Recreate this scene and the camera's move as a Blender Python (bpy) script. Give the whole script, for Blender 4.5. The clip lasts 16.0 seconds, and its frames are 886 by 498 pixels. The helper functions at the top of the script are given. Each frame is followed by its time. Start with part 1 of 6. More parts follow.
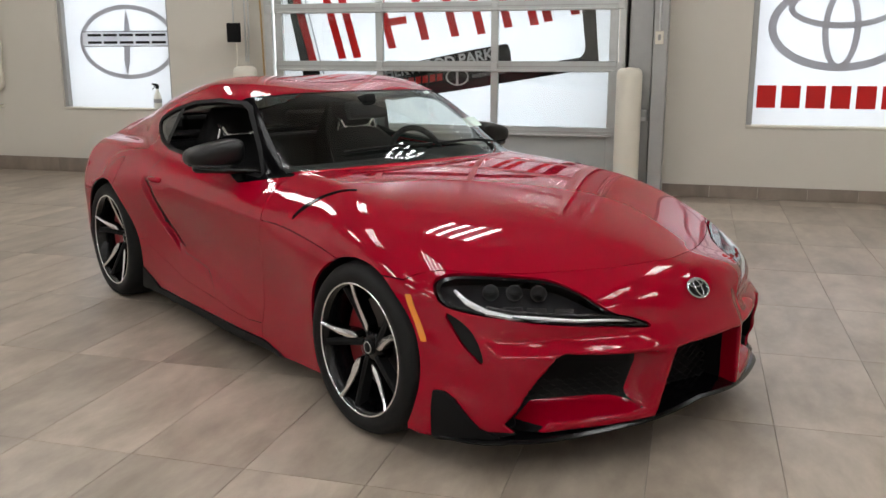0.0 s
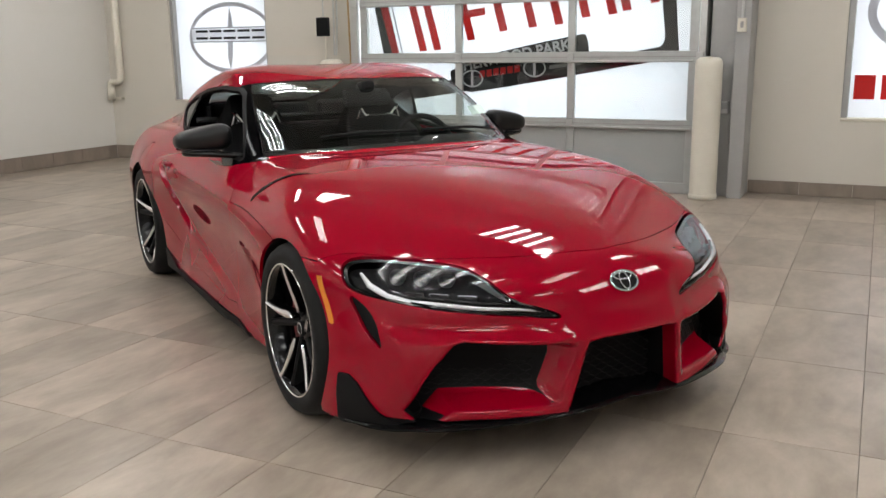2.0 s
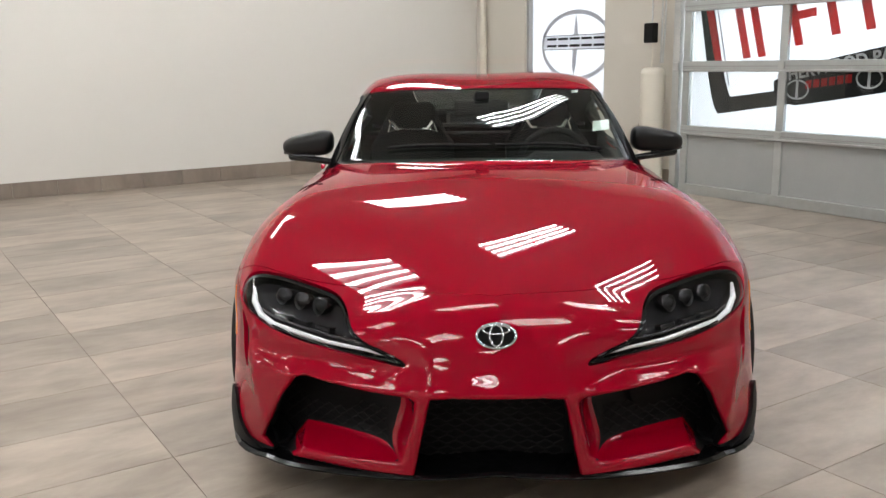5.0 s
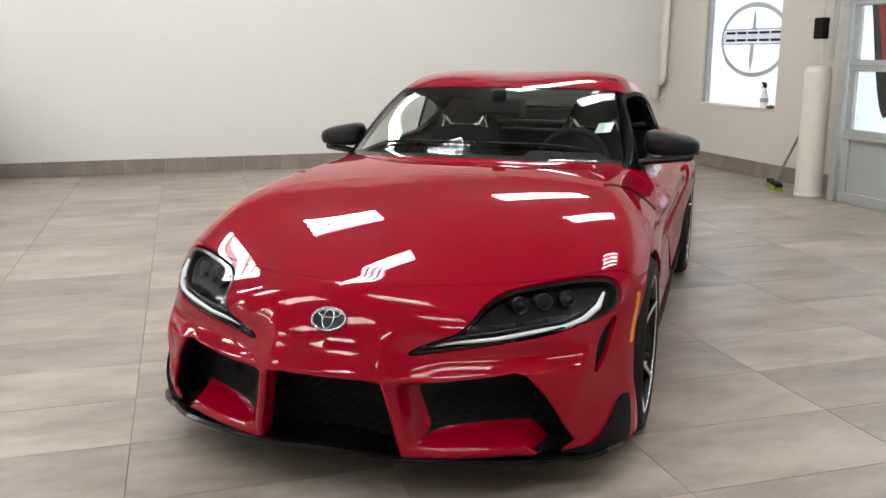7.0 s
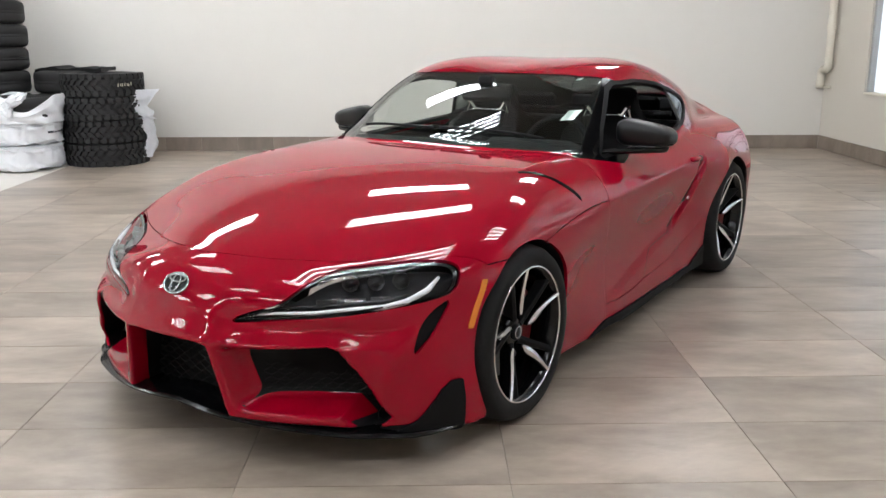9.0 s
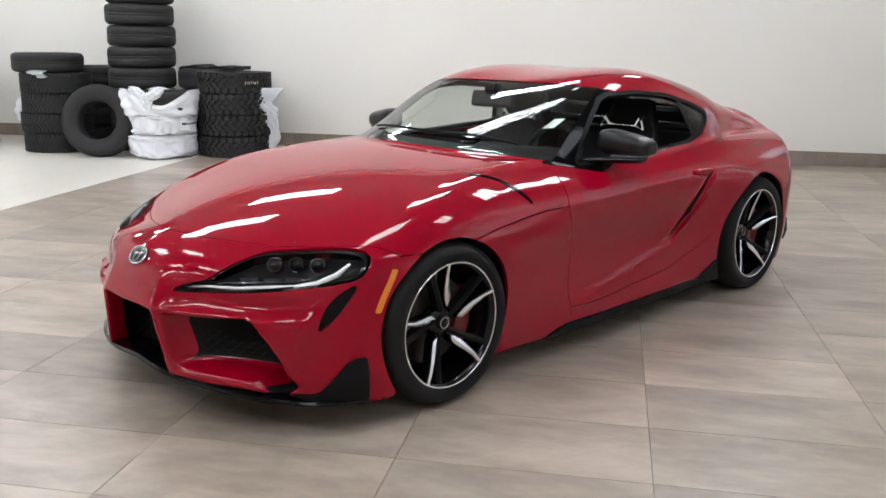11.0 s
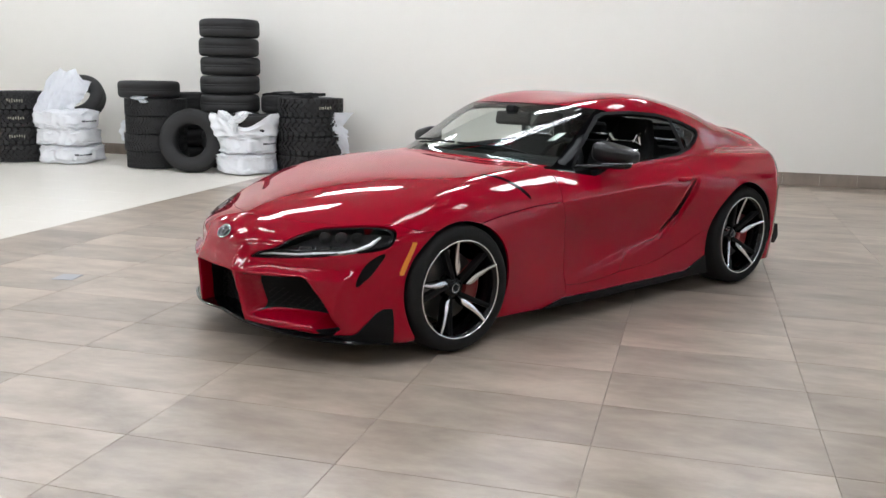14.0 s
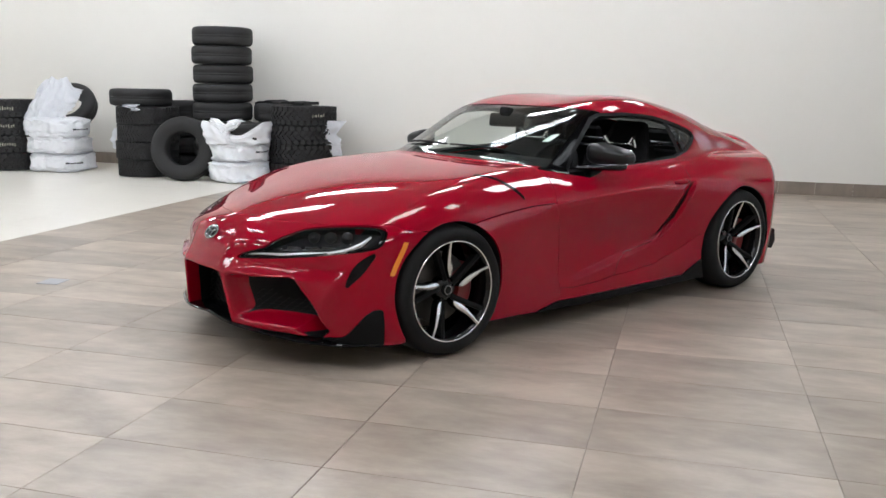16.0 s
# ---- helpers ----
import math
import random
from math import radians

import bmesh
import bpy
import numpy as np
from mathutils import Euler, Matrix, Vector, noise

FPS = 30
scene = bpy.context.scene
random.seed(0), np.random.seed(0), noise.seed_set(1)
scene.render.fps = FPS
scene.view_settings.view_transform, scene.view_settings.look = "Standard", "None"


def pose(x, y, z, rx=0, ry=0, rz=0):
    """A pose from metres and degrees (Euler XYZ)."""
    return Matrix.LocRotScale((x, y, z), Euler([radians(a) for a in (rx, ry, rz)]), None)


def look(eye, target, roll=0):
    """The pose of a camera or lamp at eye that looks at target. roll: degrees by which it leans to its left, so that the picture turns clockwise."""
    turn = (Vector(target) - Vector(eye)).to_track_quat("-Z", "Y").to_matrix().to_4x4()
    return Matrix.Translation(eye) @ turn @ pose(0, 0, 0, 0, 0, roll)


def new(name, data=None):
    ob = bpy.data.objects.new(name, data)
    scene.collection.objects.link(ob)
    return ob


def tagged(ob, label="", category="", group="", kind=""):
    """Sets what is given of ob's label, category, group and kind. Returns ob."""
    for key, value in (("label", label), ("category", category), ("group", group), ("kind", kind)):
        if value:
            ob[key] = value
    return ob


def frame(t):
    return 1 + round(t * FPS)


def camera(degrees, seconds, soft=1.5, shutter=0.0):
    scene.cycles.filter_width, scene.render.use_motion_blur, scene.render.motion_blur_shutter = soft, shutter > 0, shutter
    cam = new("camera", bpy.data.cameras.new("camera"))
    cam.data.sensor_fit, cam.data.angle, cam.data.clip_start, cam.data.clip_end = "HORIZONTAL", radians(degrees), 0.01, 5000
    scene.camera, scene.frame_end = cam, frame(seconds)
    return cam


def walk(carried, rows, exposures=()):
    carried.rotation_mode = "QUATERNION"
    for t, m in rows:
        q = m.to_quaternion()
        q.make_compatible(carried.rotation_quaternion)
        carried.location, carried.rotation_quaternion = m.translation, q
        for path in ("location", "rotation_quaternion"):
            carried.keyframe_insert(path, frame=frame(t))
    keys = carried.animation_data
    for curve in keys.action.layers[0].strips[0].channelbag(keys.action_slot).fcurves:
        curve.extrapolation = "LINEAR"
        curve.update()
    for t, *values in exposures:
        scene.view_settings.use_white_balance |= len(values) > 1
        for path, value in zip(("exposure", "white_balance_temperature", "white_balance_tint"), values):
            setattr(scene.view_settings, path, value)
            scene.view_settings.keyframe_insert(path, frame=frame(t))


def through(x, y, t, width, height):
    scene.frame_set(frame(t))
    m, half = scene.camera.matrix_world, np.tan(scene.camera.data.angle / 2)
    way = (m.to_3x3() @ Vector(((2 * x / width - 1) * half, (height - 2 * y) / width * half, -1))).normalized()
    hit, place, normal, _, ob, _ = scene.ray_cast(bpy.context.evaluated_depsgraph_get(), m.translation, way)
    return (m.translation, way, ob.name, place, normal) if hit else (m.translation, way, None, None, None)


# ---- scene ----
cam = camera(53.0, 16.0)
PATH = [
    (0, (3.776, -2.584, 1.378), (2.275, -1.336, 0.941), -0.1),
    (0.5, (3.776, -2.548, 1.369), (2.268, -1.308, 0.935), -0.2),
    (1, (3.909, -2.396, 1.357), (2.353, -1.215, 0.925), -0.6),
    (1.5, (4.106, -2.152, 1.363), (2.491, -1.055, 0.932), -0.8),
    (2, (4.215, -1.905, 1.322), (2.517, -0.945, 0.881), -0.7),
    (2.5, (4.244, -1.584, 1.329), (2.484, -0.744, 0.888), -0.8),
    (3, (4.34, -1.297, 1.31), (2.51, -0.614, 0.879), -0.8),
    (3.5, (4.455, -1.023, 1.329), (2.567, -0.527, 0.893), -0.7),
    (4, (4.383, -0.718, 1.338), (2.461, -0.385, 0.897), -0.7),
    (4.5, (4.381, -0.397, 1.307), (2.431, -0.267, 0.882), -0.9),
    (7, (4.362, 1.123, 1.351), (2.508, 0.511, 0.917), -0.1),
    (7.5, (4.193, 1.406, 1.383), (2.403, 0.629, 0.943), 0.0),
    (8, (4.101, 1.694, 1.352), (2.384, 0.766, 0.913), 0.0),
    (8.5, (4.091, 2.053, 1.368), (2.422, 1.045, 0.922), -0.6),
    (9, (3.908, 2.271, 1.355), (2.285, 1.2, 0.889), -0.1),
    (11.5, (3.538, 3.341, 1.386), (2.186, 1.938, 0.934), 0.9),
    (12, (3.597, 3.521, 1.378), (2.243, 2.119, 0.93), 1.0),
    (12.5, (3.749, 3.614, 1.368), (2.388, 2.215, 0.928), 1.3),
    (13, (3.9, 3.712, 1.393), (2.614, 2.231, 1.0), 1.1),
    (13.5, (3.998, 3.924, 1.398), (2.741, 2.416, 1.014), 0.9),
    (14, (4.012, 4.049, 1.382), (2.755, 2.545, 0.984), 0.9),
    (14.5, (3.97, 4.033, 1.347), (2.71, 2.531, 0.953), 0.9),
    (15, (3.943, 4.002, 1.322), (2.678, 2.5, 0.947), 1.0),
    (15.5, (3.952, 4.007, 1.312), (2.684, 2.505, 0.941), 1.0),
    (16, (3.952, 4.0, 1.303), (2.683, 2.499, 0.936), 1.0),
]
walk(cam, [(t, look(eye, goal, lean)) for t, eye, goal, lean in PATH],
     [(0, -0.39, 6650, 10), (2.5, -0.20, 6650, 10), (4.5, -0.11, 6600, 10), (7, 0.0, 6400, 10), (9, 0.1, 6250, 10), (12.5, 0.04, 6150, 10), (16, -0.01, 6150, 10)])

# ---- world and light ----
ROOM_TURN = 34.5
ROOM = pose(0, 0, 0, 0, 0, ROOM_TURN)
WALL_N, WALL_W, WALL_E, WALL_S, CEIL = 4.5, -6.38, 9.0, -10.5, 4.2
LIGHT_FLOOR = -4.185

world = bpy.data.worlds.new("daylight")
scene.world = world
world.use_nodes = True
wt = world.node_tree
sky = wt.nodes.new("ShaderNodeTexSky")
sky.sky_type = "NISHITA"
sky.sun_disc = False
sky.sun_elevation = radians(35)
sky.sun_rotation = radians(200)
wt.links.new(sky.outputs["Color"], wt.nodes["Background"].inputs["Color"])
wt.nodes["Background"].inputs["Strength"].default_value = 0.15


def daylight(u, z, width, height, watts):
    """Sky light in an opening of the north wall."""
    lamp = bpy.data.lights.new("daylight", "AREA")
    lamp.shape, lamp.size, lamp.size_y, lamp.energy, lamp.color = "RECTANGLE", width, height, watts, (0.93, 0.97, 1.0)
    ob = new("daylight", lamp)
    ob.matrix_basis = ROOM @ pose(u, WALL_N + 0.24, z, -90, 0, 0)


daylight(-4.64, 1.6, 1.36, 1.7, 40)
daylight(-0.8, 1.75, 3.3, 2.9, 200)
daylight(2.84, 1.57, 1.42, 1.75, 42)


# ---- materials ----
def mat(name, color, rough=0.5, metal=0.0, coat=0.0, coat_rough=0.03, spec=0.5, grain=0.0, scale=8.0, bump=0.0, bump_scale=60.0, spread=0.0, coat_ior=1.5):
    """A surface with colour variation at two scales (grain) and fine relief (bump); spread varies it from object to object."""
    m = bpy.data.materials.new(name)
    m.use_nodes = True
    nt = m.node_tree
    b = nt.nodes["Principled BSDF"]
    b.inputs["Base Color"].default_value = (*color, 1)
    b.inputs["Roughness"].default_value = rough
    b.inputs["Metallic"].default_value = metal
    b.inputs["Coat Weight"].default_value = coat
    b.inputs["Coat Roughness"].default_value = coat_rough
    b.inputs["Coat IOR"].default_value = coat_ior
    b.inputs["Specular IOR Level"].default_value = spec
    geo = nt.nodes.new("ShaderNodeTexCoord")
    if grain > 0:
        total = None
        for s, w in ((scale, 1.0), (scale * 7.3, 0.5)):
            n = nt.nodes.new("ShaderNodeTexNoise")
            n.inputs["Scale"].default_value = s
            n.inputs["Detail"].default_value = 4
            nt.links.new(geo.outputs["Object"], n.inputs["Vector"])
            k = nt.nodes.new("ShaderNodeMath")
            k.operation = "MULTIPLY_ADD"
            nt.links.new(n.outputs["Fac"], k.inputs[0])
            k.inputs[1].default_value = 2 * w * grain
            k.inputs[2].default_value = -w * grain
            if total is None:
                total = k
            else:
                nt.links.new(total.outputs[0], k.inputs[2])
                total = k
        hsv = nt.nodes.new("ShaderNodeHueSaturation")
        hsv.inputs["Color"].default_value = (*color, 1)
        add = nt.nodes.new("ShaderNodeMath")
        add.inputs[1].default_value = 1.0
        nt.links.new(total.outputs[0], add.inputs[0])
        last = add
        if spread > 0:
            info = nt.nodes.new("ShaderNodeObjectInfo")
            sp = nt.nodes.new("ShaderNodeMath")
            sp.operation = "MULTIPLY_ADD"
            sp.inputs[1].default_value = 2 * spread
            nt.links.new(info.outputs["Random"], sp.inputs[0])
            sub = nt.nodes.new("ShaderNodeMath")
            sub.inputs[1].default_value = -spread
            nt.links.new(add.outputs[0], sub.inputs[0])
            nt.links.new(sub.outputs[0], sp.inputs[2])
            last = sp
        nt.links.new(last.outputs[0], hsv.inputs["Value"])
        nt.links.new(hsv.outputs["Color"], b.inputs["Base Color"])
        rr = nt.nodes.new("ShaderNodeMath")
        rr.operation = "MULTIPLY_ADD"
        rr.inputs[1].default_value = 0.5 * rough
        rr.inputs[2].default_value = rough
        nt.links.new(total.outputs[0], rr.inputs[0])
        nt.links.new(rr.outputs[0], b.inputs["Roughness"])
    if bump > 0:
        n = nt.nodes.new("ShaderNodeTexNoise")
        n.inputs["Scale"].default_value = bump_scale
        n.inputs["Detail"].default_value = 5
        nt.links.new(geo.outputs["Object"], n.inputs["Vector"])
        bp = nt.nodes.new("ShaderNodeBump")
        bp.inputs["Strength"].default_value = bump
        bp.inputs["Distance"].default_value = 0.004
        nt.links.new(n.outputs["Fac"], bp.inputs["Height"])
        nt.links.new(bp.outputs["Normal"], b.inputs["Normal"])
    return m


def glow(name, color, strength):
    m = bpy.data.materials.new(name)
    m.use_nodes = True
    nt = m.node_tree
    nt.nodes.remove(nt.nodes["Principled BSDF"])
    e = nt.nodes.new("ShaderNodeEmission")
    e.inputs["Color"].default_value = (*color, 1)
    e.inputs["Strength"].default_value = strength
    nt.links.new(e.outputs[0], nt.nodes["Material Output"].inputs["Surface"])
    return m


def glass(name, color=(1, 1, 1), rough=0.0, clear=0.85, mirror=0.05):
    """Thin glass: mostly clear, with a Fresnel mirror on top."""
    m = bpy.data.materials.new(name)
    m.use_nodes = True
    nt = m.node_tree
    nt.nodes.remove(nt.nodes["Principled BSDF"])
    tr = nt.nodes.new("ShaderNodeBsdfTransparent")
    tr.inputs["Color"].default_value = (*[c * clear for c in color], 1)
    gl = nt.nodes.new("ShaderNodeBsdfGlossy")
    gl.inputs["Roughness"].default_value = rough
    lw = nt.nodes.new("ShaderNodeLayerWeight")
    lw.inputs["Blend"].default_value = 0.5
    power = nt.nodes.new("ShaderNodeMath")
    power.operation = "POWER"
    power.inputs[1].default_value = 5.0
    nt.links.new(lw.outputs["Facing"], power.inputs[0])
    fr = nt.nodes.new("ShaderNodeMath")
    fr.operation = "MULTIPLY_ADD"
    fr.inputs[1].default_value = 0.95
    fr.inputs[2].default_value = mirror
    nt.links.new(power.outputs[0], fr.inputs[0])
    mx = nt.nodes.new("ShaderNodeMixShader")
    nt.links.new(fr.outputs[0], mx.inputs[0])
    nt.links.new(tr.outputs[0], mx.inputs[1])
    nt.links.new(gl.outputs[0], mx.inputs[2])
    nt.links.new(mx.outputs[0], nt.nodes["Material Output"].inputs["Surface"])
    return m


def film(name, color, rough=0.4, through=0.5):
    """Printed film or cloth that lets part of the daylight behind it through."""
    m = mat(name, color, rough)
    nt = m.node_tree
    b = nt.nodes["Principled BSDF"]
    t = nt.nodes.new("ShaderNodeBsdfTranslucent")
    t.inputs["Color"].default_value = (*color, 1)
    mx = nt.nodes.new("ShaderNodeMixShader")
    mx.inputs[0].default_value = through
    nt.links.new(b.outputs[0], mx.inputs[1])
    nt.links.new(t.outputs[0], mx.inputs[2])
    nt.links.new(mx.outputs[0], nt.nodes["Material Output"].inputs["Surface"])
    return m


def tile_mat(name, color, vein, amount, rough):
    """Glazed stone-look tile with soft streaks along its length, each tile a little different."""
    m = mat(name, color, rough)
    nt = m.node_tree
    b = nt.nodes["Principled BSDF"]
    tc = nt.nodes.new("ShaderNodeTexCoord")
    info = nt.nodes.new("ShaderNodeObjectInfo")
    isl = nt.nodes.new("ShaderNodeNewGeometry")
    seed = nt.nodes.new("ShaderNodeMath")
    nt.links.new(info.outputs["Random"], seed.inputs[0])
    nt.links.new(isl.outputs["Random Per Island"], seed.inputs[1])
    mul = nt.nodes.new("ShaderNodeMath")
    mul.operation = "MULTIPLY"
    mul.inputs[1].default_value = 37.0
    nt.links.new(seed.outputs[0], mul.inputs[0])
    mp = nt.nodes.new("ShaderNodeMapping")
    mp.inputs["Scale"].default_value = (2.3, 1.0, 1.0)
    spin = nt.nodes.new("ShaderNodeCombineXYZ")
    nt.links.new(spin.outputs[0], mp.inputs["Rotation"])
    nt.links.new(tc.outputs["Object"], mp.inputs["Vector"])
    nt.links.new(mul.outputs[0], mp.inputs["Location"])
    n1 = nt.nodes.new("ShaderNodeTexNoise")
    n1.inputs["Scale"].default_value = 1.7
    n1.inputs["Detail"].default_value = 9
    n1.inputs["Roughness"].default_value = 0.62
    n1.inputs["Distortion"].default_value = 0.2
    nt.links.new(mp.outputs[0], n1.inputs["Vector"])
    n2 = nt.nodes.new("ShaderNodeTexNoise")
    n2.inputs["Scale"].default_value = 6
    n2.inputs["Detail"].default_value = 5
    nt.links.new(mp.outputs[0], n2.inputs["Vector"])
    ramp = nt.nodes.new("ShaderNodeValToRGB")
    ramp.color_ramp.elements[0].position = 0.33
    ramp.color_ramp.elements[1].position = 0.64
    ramp.color_ramp.elements[0].color = (*vein, 1)
    ramp.color_ramp.elements[1].color = (*color, 1)
    nt.links.new(n1.outputs["Fac"], ramp.inputs[0])
    hsv = nt.nodes.new("ShaderNodeHueSaturation")
    v = nt.nodes.new("ShaderNodeMath")
    v.operation = "MULTIPLY_ADD"
    v.inputs[1].default_value = amount
    v.inputs[2].default_value = 1 - amount * 0.5
    fr = nt.nodes.new("ShaderNodeMath")
    fr.operation = "FRACT"
    nt.links.new(mul.outputs[0], fr.inputs[0])
    turn = nt.nodes.new("ShaderNodeMath")
    turn.operation = "MULTIPLY_ADD"
    turn.inputs[1].default_value = 1.5
    turn.inputs[2].default_value = -0.9
    nt.links.new(fr.outputs[0], turn.inputs[0])
    nt.links.new(turn.outputs[0], spin.inputs["Z"])
    mixv = nt.nodes.new("ShaderNodeMath")
    mixv.operation = "MULTIPLY_ADD"
    mixv.inputs[1].default_value = 0.5
    nt.links.new(n2.outputs["Fac"], mixv.inputs[0])
    half = nt.nodes.new("ShaderNodeMath")
    half.operation = "MULTIPLY"
    half.inputs[1].default_value = 0.5
    nt.links.new(fr.outputs[0], half.inputs[0])
    nt.links.new(half.outputs[0], mixv.inputs[2])
    nt.links.new(mixv.outputs[0], v.inputs[0])
    nt.links.new(v.outputs[0], hsv.inputs["Value"])
    nt.links.new(ramp.outputs[0], hsv.inputs["Color"])
    nt.links.new(hsv.outputs["Color"], b.inputs["Base Color"])
    rg = nt.nodes.new("ShaderNodeMath")
    rg.operation = "MULTIPLY_ADD"
    rg.inputs[1].default_value = 0.06
    rg.inputs[2].default_value = rough - 0.03
    nt.links.new(n2.outputs["Fac"], rg.inputs[0])
    nt.links.new(rg.outputs[0], b.inputs["Roughness"])
    return m


PAINT = mat("red_car_paint", (0.285, 0.0004, 0.0125), 0.5, 0.0, coat=1.0, coat_rough=0.004, spec=0.0, grain=0.02, scale=3, coat_ior=1.39)
BLACK_GLOSS = mat("gloss_black_plastic", (0.003, 0.003, 0.0034), 0.14, spec=0.3, grain=0.1, scale=5)
PILLAR_BLACK = mat("black_pillar_gloss", (0.002, 0.002, 0.0024), 0.10, spec=0.05, grain=0.1, scale=5)
MIRROR_BLACK = mat("satin_black_mirror_shell", (0.0045, 0.0045, 0.005), 0.3, spec=0.35, grain=0.1, scale=6)
BLACK_SATIN = mat("satin_black_plastic", (0.004, 0.004, 0.0045), 0.58, spec=0.18, grain=0.15, scale=9, bump=0.05, bump_scale=300)
RUBBER = mat("tyre_rubber", (0.0055, 0.0055, 0.0058), 0.7, spec=0.3, grain=0.25, scale=12, bump=0.2, bump_scale=120)
OLD_RUBBER = mat("used_tyre_rubber", (0.0135, 0.013, 0.0132), 0.62, spec=0.4, grain=0.3, scale=9, bump=0.3, bump_scale=90, spread=0.15)
CHROME = mat("chrome", (0.8, 0.8, 0.82), 0.08, 1.0)
ALLOY = mat("machined_alloy", (0.80, 0.80, 0.81), 0.2, 1.0, grain=0.05, scale=30)
STEEL = mat("brake_steel", (0.14, 0.135, 0.13), 0.35, 1.0, grain=0.1, scale=20)
GALV = mat("galvanised_steel", (0.5, 0.51, 0.5), 0.4, 0.8, grain=0.12, scale=14)
CABIN = mat("charcoal_cabin_trim", (0.005, 0.005, 0.0055), 0.7, spec=0.25, grain=0.15, scale=20, bump=0.15, bump_scale=250)
WALL = mat("painted_wall", (0.60, 0.565, 0.50), 0.75, grain=0.02, scale=1.2, bump=0.06, bump_scale=90)
WALL_W_MAT = mat("painted_wall_pale", (0.66, 0.635, 0.59), 0.75, grain=0.02, scale=1.0, bump=0.06, bump_scale=90)
FIXTURE = mat("grey_lamp_housing", (0.16, 0.16, 0.16), 0.4, 0.4, grain=0.05)
TRIM = mat("grey_frame_paint", (0.36, 0.36, 0.35), 0.5, 0.3, grain=0.08, scale=10)
CREAM = mat("cream_paint", (0.66, 0.62, 0.53), 0.5, grain=0.05, scale=6)
# unseen ceiling, darkened so that its reflection veils the car paint less
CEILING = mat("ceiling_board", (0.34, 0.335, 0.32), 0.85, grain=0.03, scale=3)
GROUT = mat("dark_grout", (0.23, 0.195, 0.16), 0.9, grain=0.2, scale=30)
TILE = tile_mat("stone_look_tile", (0.425, 0.357, 0.292), (0.25, 0.203, 0.16), 0.70, 0.32)
BASE_TILE = tile_mat("stone_look_skirting_tile", (0.27, 0.22, 0.18), (0.19, 0.155, 0.125), 0.25, 0.4)
PALE = mat("pale_porcelain_tile", (0.70, 0.665, 0.60), 0.32, grain=0.02, scale=1.5)
WHITE_FILM = film("white_window_film", (0.88, 0.89, 0.92))
BLACK_FILM = film("black_window_film", (0.02, 0.02, 0.022))
RED_FILM = film("red_window_film", (0.7, 0.03, 0.03))
GREY_FILM = film("grey_window_film", (0.35, 0.35, 0.37))
SILVER_FILM = film("silver_window_film", (0.6, 0.6, 0.63))
TUBE = glow("fluorescent_tube", (0.97, 0.985, 1.0), 37.6)
AMBER = mat("amber_marker", (0.75, 0.22, 0.02), 0.25, coat=0.6)
CALIPER = mat("red_brake_caliper", (0.20, 0.008, 0.012), 0.3, coat=0.6)
DRL = mat("frosted_light_guide", (0.82, 0.84, 0.86), 0.25, coat=0.5)
LAMP_DARK = mat("dark_lamp_housing", (0.008, 0.008, 0.009), 0.4, spec=0.12, grain=0.1, scale=20)
LAMP_CHROME = mat("smoked_lamp_chrome", (0.06, 0.06, 0.064), 0.15, 0.9)
SILVER = mat("satin_silver_trim", (0.5, 0.5, 0.52), 0.25, 0.9)
LABEL = mat("pale_green_label", (0.62, 0.74, 0.68), 0.5)
RED_LENS = mat("red_tail_lens", (0.20, 0.005, 0.008), 0.1, coat=0.8)
WINDSCREEN = glass("windscreen_glass", (0.82, 0.9, 0.86), clear=0.86)
TINT = glass("tinted_glass", (0.24, 0.26, 0.255), clear=0.8)
LAMP_GLASS = glass("lamp_glass", (0.95, 0.95, 0.96), clear=0.95, mirror=0.016)
CLEAR = glass("clear_window_glass", (0.95, 0.97, 0.96), clear=0.9)


# ---- mesh helpers ----
def link_mesh(name, bm, material, parent=None, m=None, smooth=False):
    me = bpy.data.meshes.new(name)
    bmesh.ops.recalc_face_normals(bm, faces=bm.faces)
    bm.to_mesh(me)
    bm.free()
    me.materials.append(material)
    if smooth:
        me.shade_smooth()
    ob = new(name, me)
    if parent is not None:
        ob.parent = parent
    if m is not None:
        ob.matrix_basis = m
    return ob


def part(name, bm, material, parent, label="", m=None, smooth=False):
    """One mesh under a thing or a part."""
    ob = link_mesh(name, bm, material, parent, m, smooth)
    if label:
        tagged(ob, label)
    return ob


def thing(name, label, category, m=None, group="", kind=""):
    ob = new(name)
    ob.empty_display_size = 0.1
    if m is not None:
        ob.matrix_basis = m
    return tagged(ob, label, category, group, kind)


def box(x0, x1, y0, y1, z0, z1, bevel=0.0, seg=1, bm=None):
    own = bmesh.new()
    bmesh.ops.create_cube(own, size=1.0)
    for v in own.verts:
        v.co = ((x0 + x1) / 2 + v.co.x * (x1 - x0), (y0 + y1) / 2 + v.co.y * (y1 - y0), (z0 + z1) / 2 + v.co.z * (z1 - z0))
    if bevel > 0:
        bmesh.ops.bevel(own, geom=own.edges[:], offset=bevel, segments=seg, affect="EDGES", profile=0.5)
    if bm is None:
        return own
    me = bpy.data.meshes.new("tmp")
    own.to_mesh(me)
    own.free()
    bm.from_mesh(me)
    bpy.data.meshes.remove(me)
    return bm


def add_bm(bm, other, m=None):
    me = bpy.data.meshes.new("tmp")
    if m is not None:
        other.transform(m)
    other.to_mesh(me)
    other.free()
    bm.from_mesh(me)
    bpy.data.meshes.remove(me)
    return bm


